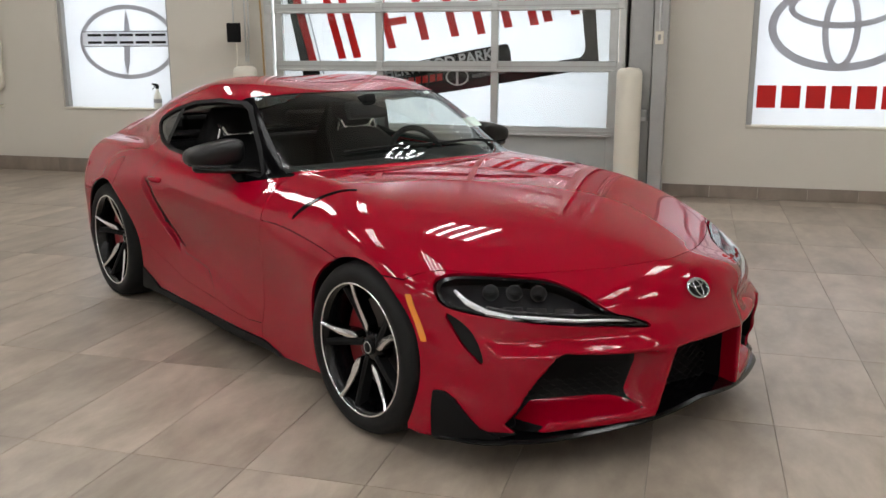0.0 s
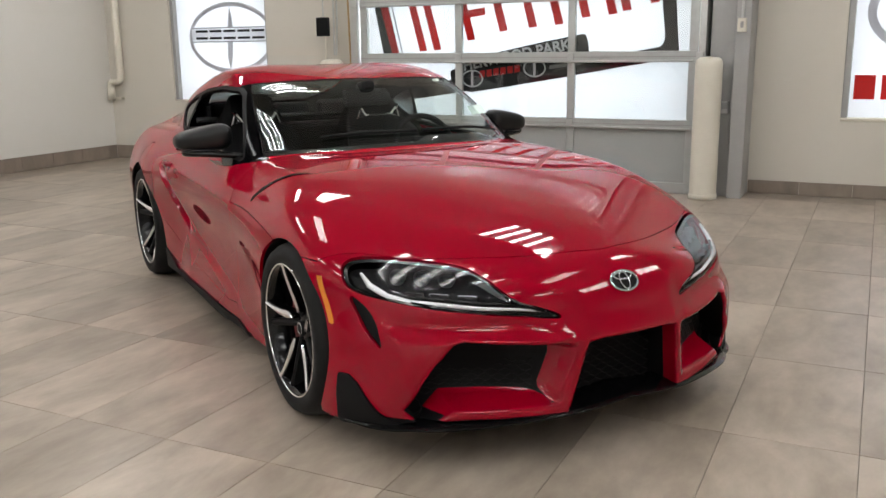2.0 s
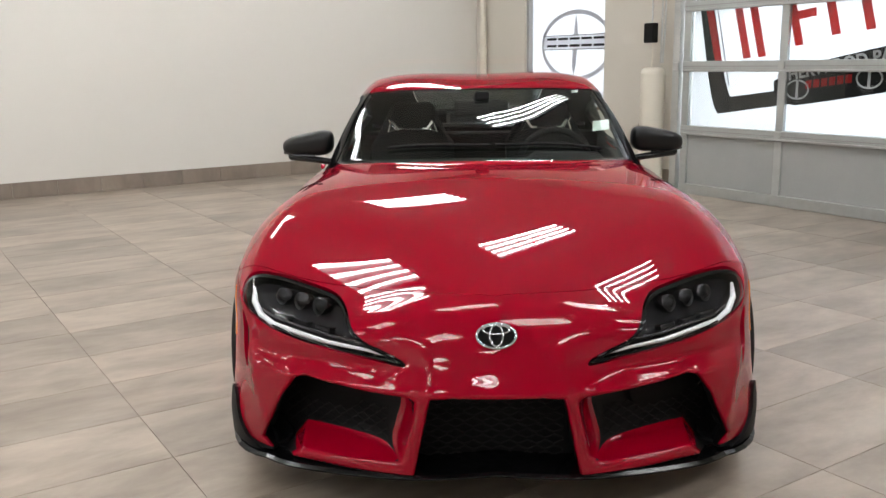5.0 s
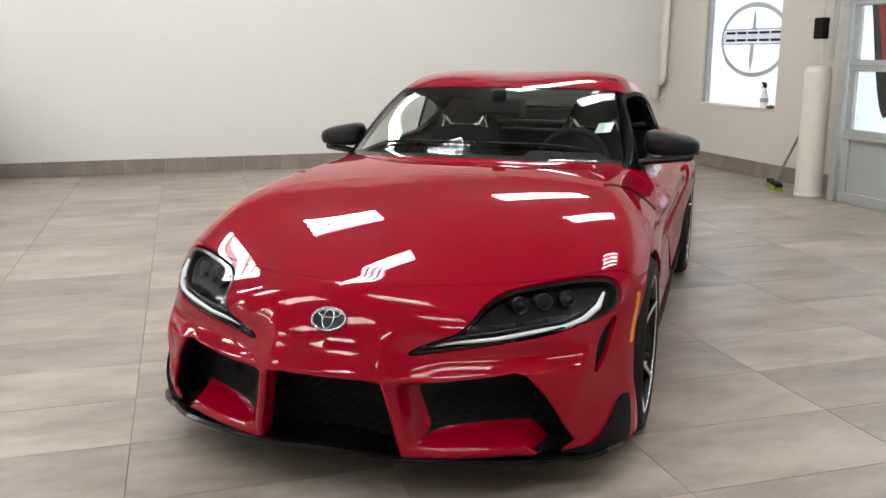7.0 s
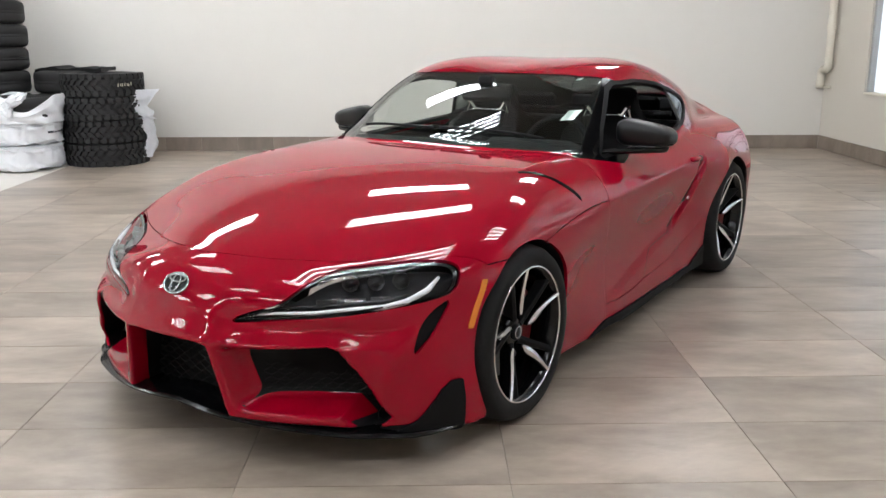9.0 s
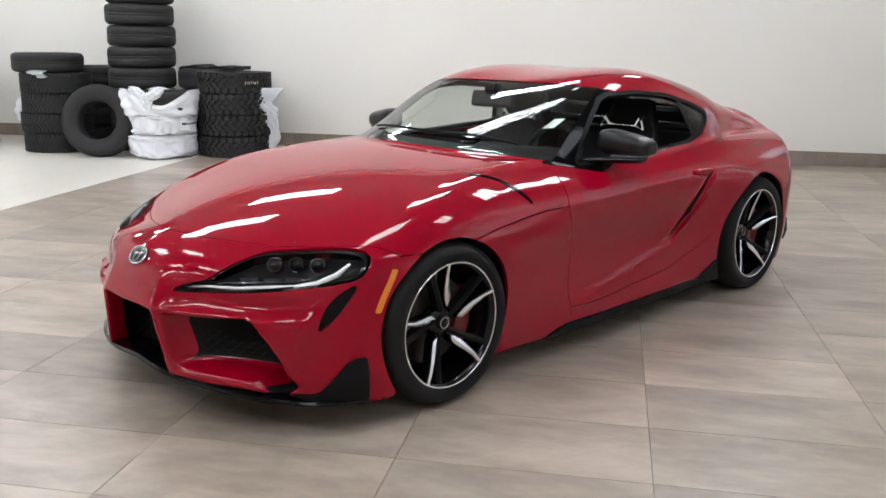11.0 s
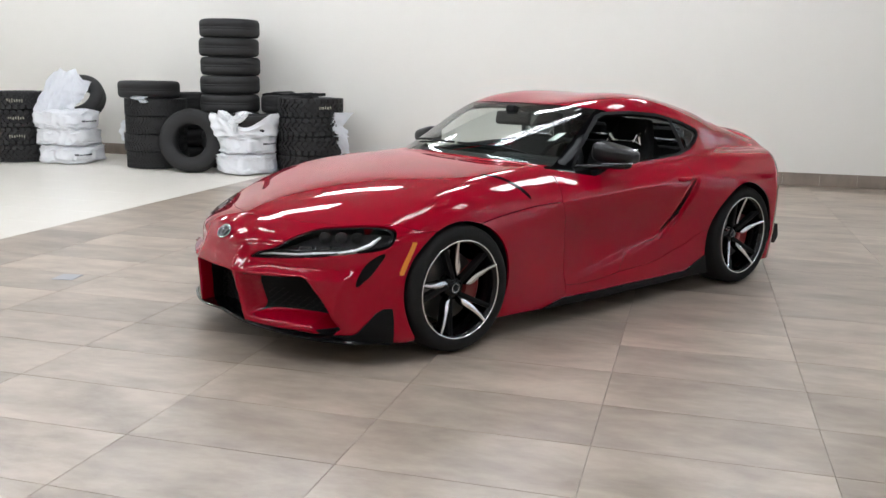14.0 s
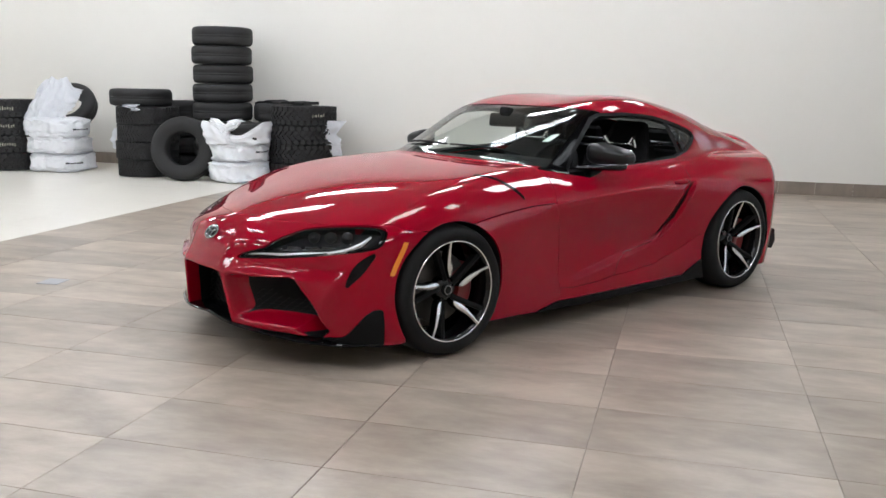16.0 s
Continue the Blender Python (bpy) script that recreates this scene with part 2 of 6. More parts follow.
def ring(profile, seg=48, axis="Y", closed=True):
    """Turns a profile of (radius, offset) pairs round an axis."""
    bm = bmesh.new()
    rows = []
    for i in range(seg):
        a = 2 * math.pi * i / seg
        c, s = math.cos(a), math.sin(a)
        row = []
        for r, o in profile:
            row.append(bm.verts.new({"Y": (r * c, o, r * s), "Z": (r * c, r * s, o), "X": (o, r * c, r * s)}[axis]))
        rows.append(row)
    n = len(profile)
    for i in range(seg):
        a, b = rows[i], rows[(i + 1) % seg]
        for j in range(n if closed else n - 1):
            bm.faces.new((a[j], a[(j + 1) % n], b[(j + 1) % n], b[j]))
    return bm


def tube(points, radius, seg=10, cap=True):
    """A round bar along a line of points."""
    bm = bmesh.new()
    pts = [Vector(p) for p in points]
    rows = []
    side = None
    for i, p in enumerate(pts):
        d = (pts[min(i + 1, len(pts) - 1)] - pts[max(i - 1, 0)]).normalized()
        if side is None:
            side = d.orthogonal().normalized()
        side = (side - d * side.dot(d)).normalized()
        up = d.cross(side)
        r = radius[i] if isinstance(radius, (list, tuple)) else radius
        rows.append([bm.verts.new(p + (side * math.cos(2 * math.pi * k / seg) + up * math.sin(2 * math.pi * k / seg)) * r) for k in range(seg)])
    for a, b in zip(rows, rows[1:]):
        for k in range(seg):
            bm.faces.new((a[k], a[(k + 1) % seg], b[(k + 1) % seg], b[k]))
    if cap:
        bm.faces.new(rows[0][::-1])
        bm.faces.new(rows[-1])
    return bm


def slab(outline, z0, z1, m=None, bevel=0.0):
    """A flat outline of (a, b) pairs raised from z0 to z1."""
    bm = bmesh.new()
    low = [bm.verts.new((a, b, z0)) for a, b in outline]
    face = bm.faces.new(low)
    out = bmesh.ops.extrude_face_region(bm, geom=[face])
    for v in out["geom"]:
        if isinstance(v, bmesh.types.BMVert):
            v.co.z = z1
    bmesh.ops.recalc_face_normals(bm, faces=bm.faces)
    if bevel > 0:
        bmesh.ops.bevel(bm, geom=bm.edges[:], offset=bevel, segments=2, affect="EDGES", profile=0.5)
    if m is not None:
        bm.transform(m)
    return bm


def rounded(outline, times=3):
    """The outline with its corners cut round."""
    for _ in range(times):
        out = []
        for i in range(len(outline)):
            (ax, ay), (bx, by) = outline[i], outline[(i + 1) % len(outline)]
            out += [(ax * 0.75 + bx * 0.25, ay * 0.75 + by * 0.25), (ax * 0.25 + bx * 0.75, ay * 0.25 + by * 0.75)]
        outline = out
    return outline


# ---- room ----
def struct(name, bm, material, label, category="wall", parent=None):
    return tagged(link_mesh(name, bm, material, parent, ROOM if parent is None else None), label, category, kind="structure")


def pierced_wall(u0, u1, z1, v0, v1, holes):
    """A wall along u between v0 and v1, with holes (u0, u1, z0, z1) through it."""
    bm = bmesh.new()
    us = sorted({u0, u1, *[h[0] for h in holes], *[h[1] for h in holes]})
    zs = sorted({0, z1, *[h[2] for h in holes], *[h[3] for h in holes]})
    solid = {}
    for i in range(len(us) - 1):
        for j in range(len(zs) - 1):
            cu, cz = (us[i] + us[i + 1]) / 2, (zs[j] + zs[j + 1]) / 2
            solid[i, j] = not any(h[0] < cu < h[1] and h[2] < cz < h[3] for h in holes)
    verts = {}

    def vert(i, j, v):
        key = (i, j, v)
        if key not in verts:
            verts[key] = bm.verts.new((us[i], v, zs[j]))
        return verts[key]
    for (i, j), s in solid.items():
        if not s:
            continue
        for v in (v0, v1):
            bm.faces.new([vert(i, j, v), vert(i + 1, j, v), vert(i + 1, j + 1, v), vert(i, j + 1, v)])
        for di, dj, a, b in ((-1, 0, (i, j), (i, j + 1)), (1, 0, (i + 1, j), (i + 1, j + 1)), (0, -1, (i, j), (i + 1, j)), (0, 1, (i, j + 1), (i + 1, j + 1))):
            if not solid.get((i + di, j + dj), False):
                bm.faces.new([vert(*a, v0), vert(*b, v0), vert(*b, v1), vert(*a, v1)])
    return bm


LEFT_WIN = (-5.35, -3.93, 0.72, 2.5)
BAY = (-2.50, 0.90, 0.0, 3.3)
RIGHT_WIN = (2.10, 3.58, 0.665, 2.5)
wall_north = struct("wall_north", pierced_wall(WALL_W, WALL_E, CEIL, WALL_N, WALL_N + 0.25, [LEFT_WIN, BAY, RIGHT_WIN]), WALL, "beige painted wall with a bay door and two windows")
wall_west = struct("wall_west", box(WALL_W - 0.25, WALL_W, WALL_S - 0.25, WALL_N + 0.25, 0, CEIL), WALL_W_MAT, "plain pale painted wall behind the car")
wall_south = struct("wall_south", box(WALL_W, WALL_E, WALL_S - 0.25, WALL_S, 0, CEIL), WALL_W_MAT, "plain pale painted wall")
wall_east = struct("wall_east", box(WALL_E, WALL_E + 0.25, WALL_S - 0.25, WALL_N + 0.25, 0, CEIL), WALL, "plain beige painted wall")
ceiling = struct("ceiling", box(WALL_W, WALL_E, WALL_S, WALL_N, CEIL, CEIL + 0.2), CEILING, "grey ceiling board with fluorescent lights", "ceiling")
floor = struct("floor", box(WALL_W - 0.25, WALL_E + 0.25, WALL_S - 0.25, WALL_N + 0.25, -0.2, -0.004), GROUT, "brown-grey stone-look tile floor with dark joints", "floor")
ground = struct("ground", box(-400, 400, WALL_N + 0.3, 800, -0.3, -0.15), mat("asphalt", (0.05, 0.05, 0.05), 0.9, grain=0.2, scale=3), "grey asphalt yard outside", "ground")

FLAT = Matrix(((1, 0, 0, 0), (0, 0, 1, 0), (0, 1, 0, 0), (0, 0, 0, 1)))


def sheet(outline, v, thick=0.0012):
    """A thin sheet upright along the wall: outline in (u, z), its front at v."""
    return slab(outline, v, v + thick, FLAT)


def bar(u0, u1, z0, z1, v, lean=0.0, rise=0.0):
    """An upright bar of print; lean shifts its top, rise tilts it."""
    return sheet([(u0, z0), (u1, z0 + rise * (u1 - u0)), (u1 + lean, z1 + rise * (u1 - u0)), (u0 + lean, z1)], v)


def ring_sheet(cu, cz, a, b, w, v, n=56, a2=None, b2=None):
    """An oval ring of print."""
    bm = bmesh.new()
    out, inn = [], []
    for i in range(n):
        c, s = math.cos(2 * math.pi * i / n), math.sin(2 * math.pi * i / n)
        out.append((bm.verts.new((cu + a * c, v, cz + b * s)), bm.verts.new((cu + a * c, v + 0.001, cz + b * s))))
        inn.append((bm.verts.new((cu + (a - w) * c, v, cz + (b - w) * s)), bm.verts.new((cu + (a - w) * c, v + 0.001, cz + (b - w) * s))))
    for i in range(n):
        j = (i + 1) % n
        bm.faces.new((out[i][0], out[j][0], inn[j][0], inn[i][0]))
        bm.faces.new((out[i][1], inn[i][1], inn[j][1], out[j][1]))
        bm.faces.new((out[i][0], out[i][1], out[j][1], out[j][0]))
        bm.faces.new((inn[i][0], inn[j][0], inn[j][1], inn[i][1]))
    return bm


def window_unit(name, hole, label):
    u0, u1, z0, z1 = hole
    w = tagged(new(name), label, "window", kind="structure")
    w.matrix_basis = ROOM
    for a, b, c, d in ((u0, u0 + 0.055, z0 + 0.03, z1), (u1 - 0.03, u1, z0 + 0.03, z1), (u0, u1, z1 - 0.05, z1 - 0.002)):
        part("window_frame", box(a + 0.002, b - 0.002, WALL_N + 0.02, WALL_N + 0.16, c, d, 0.004), TRIM, w)
    part("window_sill", box(u0 + 0.002, u1 - 0.002, WALL_N - 0.012, WALL_N + 0.20, z0 + 0.002, z0 + 0.028, 0.006), CREAM, w)
    pane = part("pane", box(u0 + 0.05, u1 - 0.025, WALL_N + 0.12, WALL_N + 0.126, z0 + 0.025, z1 - 0.05), CLEAR, w)
    pane.visible_shadow = False
    return w


V0 = WALL_N + 0.08
window_unit("window_1", LEFT_WIN, "grey-framed window filled by a white poster")
poster = thing("window_poster", "white window poster with a silver oval emblem and dark bars", "poster", ROOM)
part("sheet", sheet([(-5.30, 0.75), (-3.955, 0.75), (-3.955, 2.45), (-5.30, 2.45)], V0), WHITE_FILM, poster, "white backlit film")
part("emblem_ring", ring_sheet(-4.50, 1.47, 0.62, 0.405, 0.05, V0 - 0.004), SILVER_FILM, poster, "silver oval ring")
part("emblem_blade", sheet([(-4.50, 1.83), (-4.47, 1.70), (-4.462, 1.58), (-4.54, 1.58), (-4.522, 1.70)], V0 - 0.004), SILVER_FILM, poster)
part("emblem_blade", sheet([(-4.53, 1.11), (-4.56, 1.25), (-4.55, 1.42), (-4.475, 1.42), (-4.49, 1.25)], V0 - 0.004), SILVER_FILM, poster)
part("emblem_band", sheet([(-5.08, 1.44), (-3.92, 1.44), (-3.92, 1.575), (-5.08, 1.575)], V0 - 0.006), WHITE_FILM, poster)
for i in range(5):
    u = -5.01 + 0.206 * i
    for z in (1.455, 1.535):
        part("lettering_bar", bar(u, u + 0.175, z, z + 0.026, V0 - 0.010), BLACK_FILM, poster, "dark lettering bar")
for z in (1.427, 1.586):
    part("emblem_line", sheet([(-5.06, z - 0.006), (-3.94, z - 0.006), (-3.94, z + 0.006), (-5.06, z + 0.006)], V0 - 0.008), GREY_FILM, poster)

window_unit("window_2", RIGHT_WIN, "slim-framed window filled by a white poster")
poster = thing("window_poster", "white window poster with silver oval rings and red bars", "poster", ROOM)
part("sheet", sheet([(2.155, 0.695), (3.553, 0.695), (3.553, 2.45), (2.155, 2.45)], V0), WHITE_FILM, poster, "white backlit film")
part("emblem_ring", ring_sheet(2.86, 1.585, 0.62, 0.40, 0.07, V0 - 0.004), SILVER_FILM, poster, "silver oval ring")
part("emblem_ring", ring_sheet(2.86, 1.56, 0.16, 0.36, 0.055, V0 - 0.006), SILVER_FILM, poster, "silver oval ring")
part("emblem_ring", ring_sheet(2.86, 1.75, 0.46, 0.19, 0.055, V0 - 0.008), SILVER_FILM, poster, "silver oval ring")
for i in range(6):
    u = 2.185 + 0.213 * i
    part("lettering_bar", bar(u, u + 0.165, 0.85, 1.055, V0 - 0.004), RED_FILM, poster, "red lettering bar")

# bay door: rails, stiles, glazing and a blind lower panel
door_1 = tagged(new("door_1"), "closed sectional bay door with glazed panels in grey aluminium", "door", kind="structure")
door_1.matrix_basis = ROOM
DV = 4.205
RAILS = [(0.002, 0.10), (0.575, 0.665), (1.175, 1.275), (1.735, 1.83), (2.30, 2.40), (2.86, 2.96), (3.35, 3.45)]
STILES = [(-2.50, -2.42), (-1.42, -1.345), (-0.262, -0.19), (0.85, 0.93)]
ALU = mat("brushed_aluminium", (0.46, 0.48, 0.47), 0.42, 0.7, grain=0.1, scale=20)
PANEL = mat("grey_door_panel", (0.34, 0.35, 0.34), 0.5, grain=0.06, scale=6)
for z0, z1 in RAILS:
    part("rail", box(-2.50, 0.93, DV - 0.03, DV + 0.02, z0, z1, 0.004), ALU, door_1)
    if 0.3 < z0 < 3:
        part("joint_strip", box(-2.49, 0.92, DV - 0.036, DV - 0.031, (z0 + z1) / 2 - 0.004, (z0 + z1) / 2 + 0.004), TRIM, door_1)
        part("stiffener", box(-2.46, 0.89, DV - 0.055, DV - 0.032, z0 + 0.004, z0 + 0.022, 0.003), GALV, door_1)
for (z0, z1), (z2, z3) in zip(RAILS, RAILS[1:]):
    for u0, u1 in STILES:
        part("stile", box(u0, u1, DV - 0.022, DV + 0.018, z1, z2, 0.003), ALU, door_1)
    for (a, b), (c, d) in zip(STILES, STILES[1:]):
        if z0 < 0.3:
            part("blind_panel", box(b, c, DV - 0.004, DV + 0.012, z1, z2), PANEL, door_1)
        else:
            p = part("pane", box(b, c, DV - 0.006, DV, z1, z2), CLEAR, door_1)
            p.visible_shadow = False
for u in (-1.38, -0.225):
    for z0, z1 in RAILS[1:4]:
        part("hinge", box(u - 0.03, u + 0.03, DV - 0.048, DV - 0.03, z0 + 0.015, z1 - 0.01, 0.004), GALV, door_1)
for u0, u1 in ((-2.60, -2.515), (0.945, 1.0)):
    part("track", box(u0, u1, DV - 0.06, DV + 0.04, 0.0, 3.5, 0.004), GALV, door_1)
    part("jamb", box(u0, u1, DV + 0.045, WALL_N - 0.004, 0.0, 3.5), TRIM, door_1)
for z in (1.225, 1.78):
    for u in (-2.535, 0.955):
        part("roller_bracket", box(u - 0.03, u + 0.03, DV - 0.085, DV - 0.06, z - 0.04, z + 0.04, 0.005), GALV, door_1)

decal = thing("door_decal", "white window decal with slanted black frame and red bars", "decal", ROOM)
D0 = DV + 0.032
part("ground_film", sheet([(-2.42, 0.60), (0.85, 0.60), (0.85, 3.3), (-2.42, 3.3)], D0), WHITE_FILM, decal, "white backlit film")
outer = rounded([(-2.56, 2.75), (-2.36, 1.79), (-2.16, 0.78), (-2.0, 0.80), (0.60, 1.185), (0.76, 1.23), (0.74, 1.4), (0.62, 2.75)], 2)
inner = rounded([(-2.42, 2.65), (-2.20, 1.79), (-2.00, 0.95), (-1.9, 0.95), (0.50, 1.29), (0.64, 1.33), (0.60, 1.6), (0.48, 2.65)], 2)
bm = bmesh.new()
loops = [[bm.verts.new((u, v, z)) for u, z in line] for line in (outer, inner) for v in (D0 - 0.004, D0 - 0.0028)]
for a, b in ((0, 2), (1, 3), (0, 1), (2, 3)):
    for i in range(len(outer)):
        j = (i + 1) % len(outer)
        bm.faces.new((loops[a][i], loops[a][j], loops[b][j], loops[b][i]))
part("plate_frame", bm, BLACK_FILM, decal, "black rounded frame")
part("plate_line", sheet([(-2.31, 2.4), (-2.165, 1.79), (-1.985, 1.05), (-1.97, 1.05), (-2.15, 1.79), (-2.295, 2.4)], D0 - 0.012), GREY_FILM, decal)
for u, z in ((-2.11, 1.27), (-1.79, 1.29), (-1.63, 1.30), (-1.26, 1.39), (-0.92, 1.47), (-0.62, 1.50), (-0.36, 1.52), (-0.10, 1.58), (0.15, 1.60), (0.28, 1.63), (0.53, 1.69)):
    part("lettering_bar", bar(u - 0.04, u + 0.04, z, 2.35, D0 - 0.012, -0.27 * (2.35 - z), 0.13), RED_FILM, decal, "red lettering bar")
part("lettering_bar", bar(-1.31, -1.11, 1.605, 1.675, D0 - 0.014, -0.01, 0.14), RED_FILM, decal, "red lettering bar")
part("name_plate", sheet(rounded([(-1.50, 1.175), (-0.145, 1.44), (-0.085, 1.42), (-0.06, 1.20), (0.58, 1.19), (-0.67, 0.98), (-1.47, 0.86)], 1), D0 - 0.016), BLACK_FILM, decal, "black name plate")


def lettering(words, u, z, height, turn, v, material, parent, stretch=1.0):
    """Flat words, their lower left corner at (u, z) in the plane v."""
    curve = bpy.data.curves.new("lettering", "FONT")
    curve.body = words
    curve.size = height / 0.7
    curve.offset = 0.004
    holder = bpy.data.objects.new("lettering", curve)
    me = bpy.data.meshes.new_from_object(holder)
    bpy.data.objects.remove(holder)
    me.materials.append(material)
    ob = new("lettering", me)
    ob.parent = parent
    ob.matrix_basis = pose(u, v, z, 90, -turn, 0) @ Matrix.Diagonal((stretch, 1, 1, 1))
    return tagged(ob, "white printed lettering")


lettering("SHERWOOD PARK", -1.405, 1.092, 0.098, 10.1, D0 - 0.020, WHITE_FILM, decal, 1.0)
for i in range(6):
    u = -1.17 + 0.073 * i
    part("lettering_bar", bar(u, u + 0.055, 1.032 + 0.14 * (u + 1.17), 1.10 + 0.14 * (u + 1.17), D0 - 0.020, 0, 0.14), RED_FILM, decal, "red lettering bar")
for u, z in ((-1.25, 1.025), (-0.60, 1.125)):
    part("emblem_ring", ring_sheet(u, z, 0.115, 0.085, 0.014, D0 - 0.020, 32), WHITE_FILM, decal, "white oval ring")
    part("emblem_blade", bar(u - 0.012, u + 0.012, z - 0.07, z + 0.07, D0 - 0.022), WHITE_FILM, decal)
part("lettering_bar", bar(-0.45, -0.12, 1.115, 1.15, D0 - 0.020, 0, 0.14), GREY_FILM, decal, "grey lettering bar")

# steel post beside the door, with its boxes
post = tagged(new("door_post"), "grey steel post with conduit beside the bay door", "post", kind="structure")
post.matrix_basis = ROOM
part("flange", box(1.03, 1.235, 4.21, 4.496, 0, CEIL - 0.002, 0.004), TRIM, post)
part("column", box(1.245, 1.37, 4.10, 4.496, 0, CEIL - 0.002, 0.006), TRIM, post)
part("conduit", tube([(1.300, 4.085, 1.54), (1.300, 4.085, CEIL - 0.01)], 0.012, 8), GALV, post)
sw_box = thing("light_switch", "small white wall switch on a grey post", "switch", ROOM)
part("plate", box(1.262, 1.335, 4.066, 4.098, 1.425, 1.54, 0.005), CREAM, sw_box)
part("rocker", box(1.287, 1.311, 4.059, 4.067, 1.46, 1.51, 0.003), CEILING, sw_box)
outlet = thing("door_sensor", "small grey sensor box on the door post", "sensor box", ROOM)
part("case", box(1.15, 1.215, 4.155, 4.208, 0.735, 0.84, 0.006), GALV, outlet)
part("cover", box(1.158, 1.207, 4.148, 4.156, 0.775, 0.83, 0.003), PANEL, outlet)


def bollard(u, v, r, h, label):
    b = thing("bollard", label, "bollard", ROOM @ pose(u, v, 0), "bollards beside the bay door")
    part("sleeve", ring([(r, 0.045), (r, h - 0.072)], 32, "Z", False), CREAM, b, smooth=True)
    part("cap", ring([(r + 0.001, h - 0.074), (r + 0.001, h - 0.068), (r * 0.93, h - 0.03), (r * 0.7, h - 0.008), (0.001, h)], 32, "Z", False), CREAM, b, "domed cap", smooth=True)
    part("base_collar", ring([(r - 0.01, 0.0), (r + 0.006, 0.0), (r + 0.006, 0.042), (r - 0.01, 0.048)], 32, "Z"), CREAM, b, "scuffed foot collar", smooth=True)
    return b


bollard(1.055, 4.025, 0.115, 1.225, "cream plastic-sleeved bollard beside the bay door")
bollard(-2.82, 4.115, 0.122, 1.225, "cream plastic-sleeved bollard with scuffs near its foot")

# chain hoist box and cord by the door
hoist = thing("wall_control", "small black control box with chain and cords on the wall", "control box", ROOM)
part("case", box(-3.07, -2.94, 4.22, 4.296, 1.46, 1.655, 0.01, 2), BLACK_SATIN, hoist, "black plastic case")
part("cable", tube([(-3.02, 4.29, 1.655), (-3.03, 4.30, 2.6), (-3.03, 4.30, 3.4)], 0.008, 6), GALV, hoist)
part("cable", tube([(-2.99, 4.27, 1.46), (-2.98, 4.265, 1.30), (-3.01, 4.27, 1.15), (-2.99, 4.27, 1.02)], 0.007, 6), CREAM, hoist)
part("chain", tube([(-2.90, 4.30, 3.4), (-2.895, 4.30, 1.6), (-2.90, 4.30, 1.26)], 0.010, 6), GALV, hoist)
part("chain", tube([(-2.85, 4.30, 3.4), (-2.855, 4.30, 1.6), (-2.875, 4.30, 1.26)], 0.010, 6), GALV, hoist)
part("cord", tube([(-2.77, 4.30, 3.4), (-2.71, 4.30, 1.7), (-2.69, 4.30, 0.8), (-2.68, 4.30, 0.42)], 0.010, 6), mat("tan_cord", (0.42, 0.27, 0.12), 0.7, grain=0.1), hoist, "tan rope")
part("pulley_case", box(-2.73, -2.64, 4.30, 4.40, 0.30, 0.46, 0.012, 2), STEEL, hoist)
chan = thing("wall_channel", "upright cream steel channel on the wall by the door", "channel", ROOM)
part("channel", box(-2.72, -2.625, 4.40, 4.496, 0.0, CEIL - 0.01, 0.004), CREAM, chan)

# drain pipe in the corner
pipe = thing("drain_pipe", "cream drain pipe with an elbow low in the room corner", "pipe", ROOM)
part("pipe", tube([(-6.13, 4.42, CEIL - 0.01), (-6.13, 4.42, 1.05), (-6.135, 4.42, 0.99), (-6.17, 4.42, 0.965), (-6.25, 4.42, 0.962), (-6.30, 4.42, 0.94), (-6.305, 4.42, 0.88), (-6.305, 4.42, 0.74)], 0.045, 14), CREAM, pipe, smooth=True)
for z in (1.45, 2.4):
    part("collar", ring([(0.046, -0.03), (0.054, -0.03), (0.054, 0.03), (0.046, 0.03)], 20, "Z"), CREAM, pipe, "", pose(-6.13, 4.42, z))
part("bracket", box(-6.36, -6.17, 4.44, 4.496, 0.74, 0.765, 0.004), CREAM, pipe)

# spray bottle and rag on the sill
bottle = thing("spray_bottle", "white spray bottle with a black trigger on the window sill", "spray bottle", ROOM @ pose(-4.11, 4.49, 0.749))
part("bottle_body", ring([(0.001, 0.0), (0.040, 0.0), (0.043, 0.01), (0.042, 0.11), (0.036, 0.14), (0.024, 0.175), (0.015, 0.20), (0.014, 0.215), (0.001, 0.215)], 24, "Z", False), mat("milky_plastic", (0.80, 0.79, 0.72), 0.35), bottle, smooth=True)
part("bottle_label", ring([(0.0425, 0.062), (0.0436, 0.064), (0.0436, 0.104), (0.0425, 0.106)], 24, "Z"), TRIM, bottle, "grey label")
part("trigger_head", slab([(-0.062, 0.262), (-0.058, 0.276), (0.0, 0.272), (0.022, 0.25), (0.016, 0.214), (-0.012, 0.214), (-0.02, 0.246)], -0.011, 0.011, FLAT, 0.003), BLACK_SATIN, bottle, "black trigger head")
part("trigger", tube([(-0.03, 0, 0.25), (-0.042, 0, 0.225), (-0.062, 0, 0.205)], 0.005, 6), BLACK_SATIN, bottle)
rag = thing("shop_rag", "crumpled brown rag on the window sill", "rag", ROOM @ pose(-3.99, 4.49, 0.765))
bm = bmesh.new()
bmesh.ops.create_icosphere(bm, subdivisions=3, radius=1)
for v in bm.verts:
    k = 1 + 0.5 * noise.noise(v.co * 2.3)
    v.co = Vector((v.co.x * 0.045 * k, v.co.y * 0.035 * k, v.co.z * 0.02 * k))
part("cloth", bm, mat("brown_rag", (0.16, 0.10, 0.07), 0.9, grain=0.3, scale=30), rag, smooth=True)

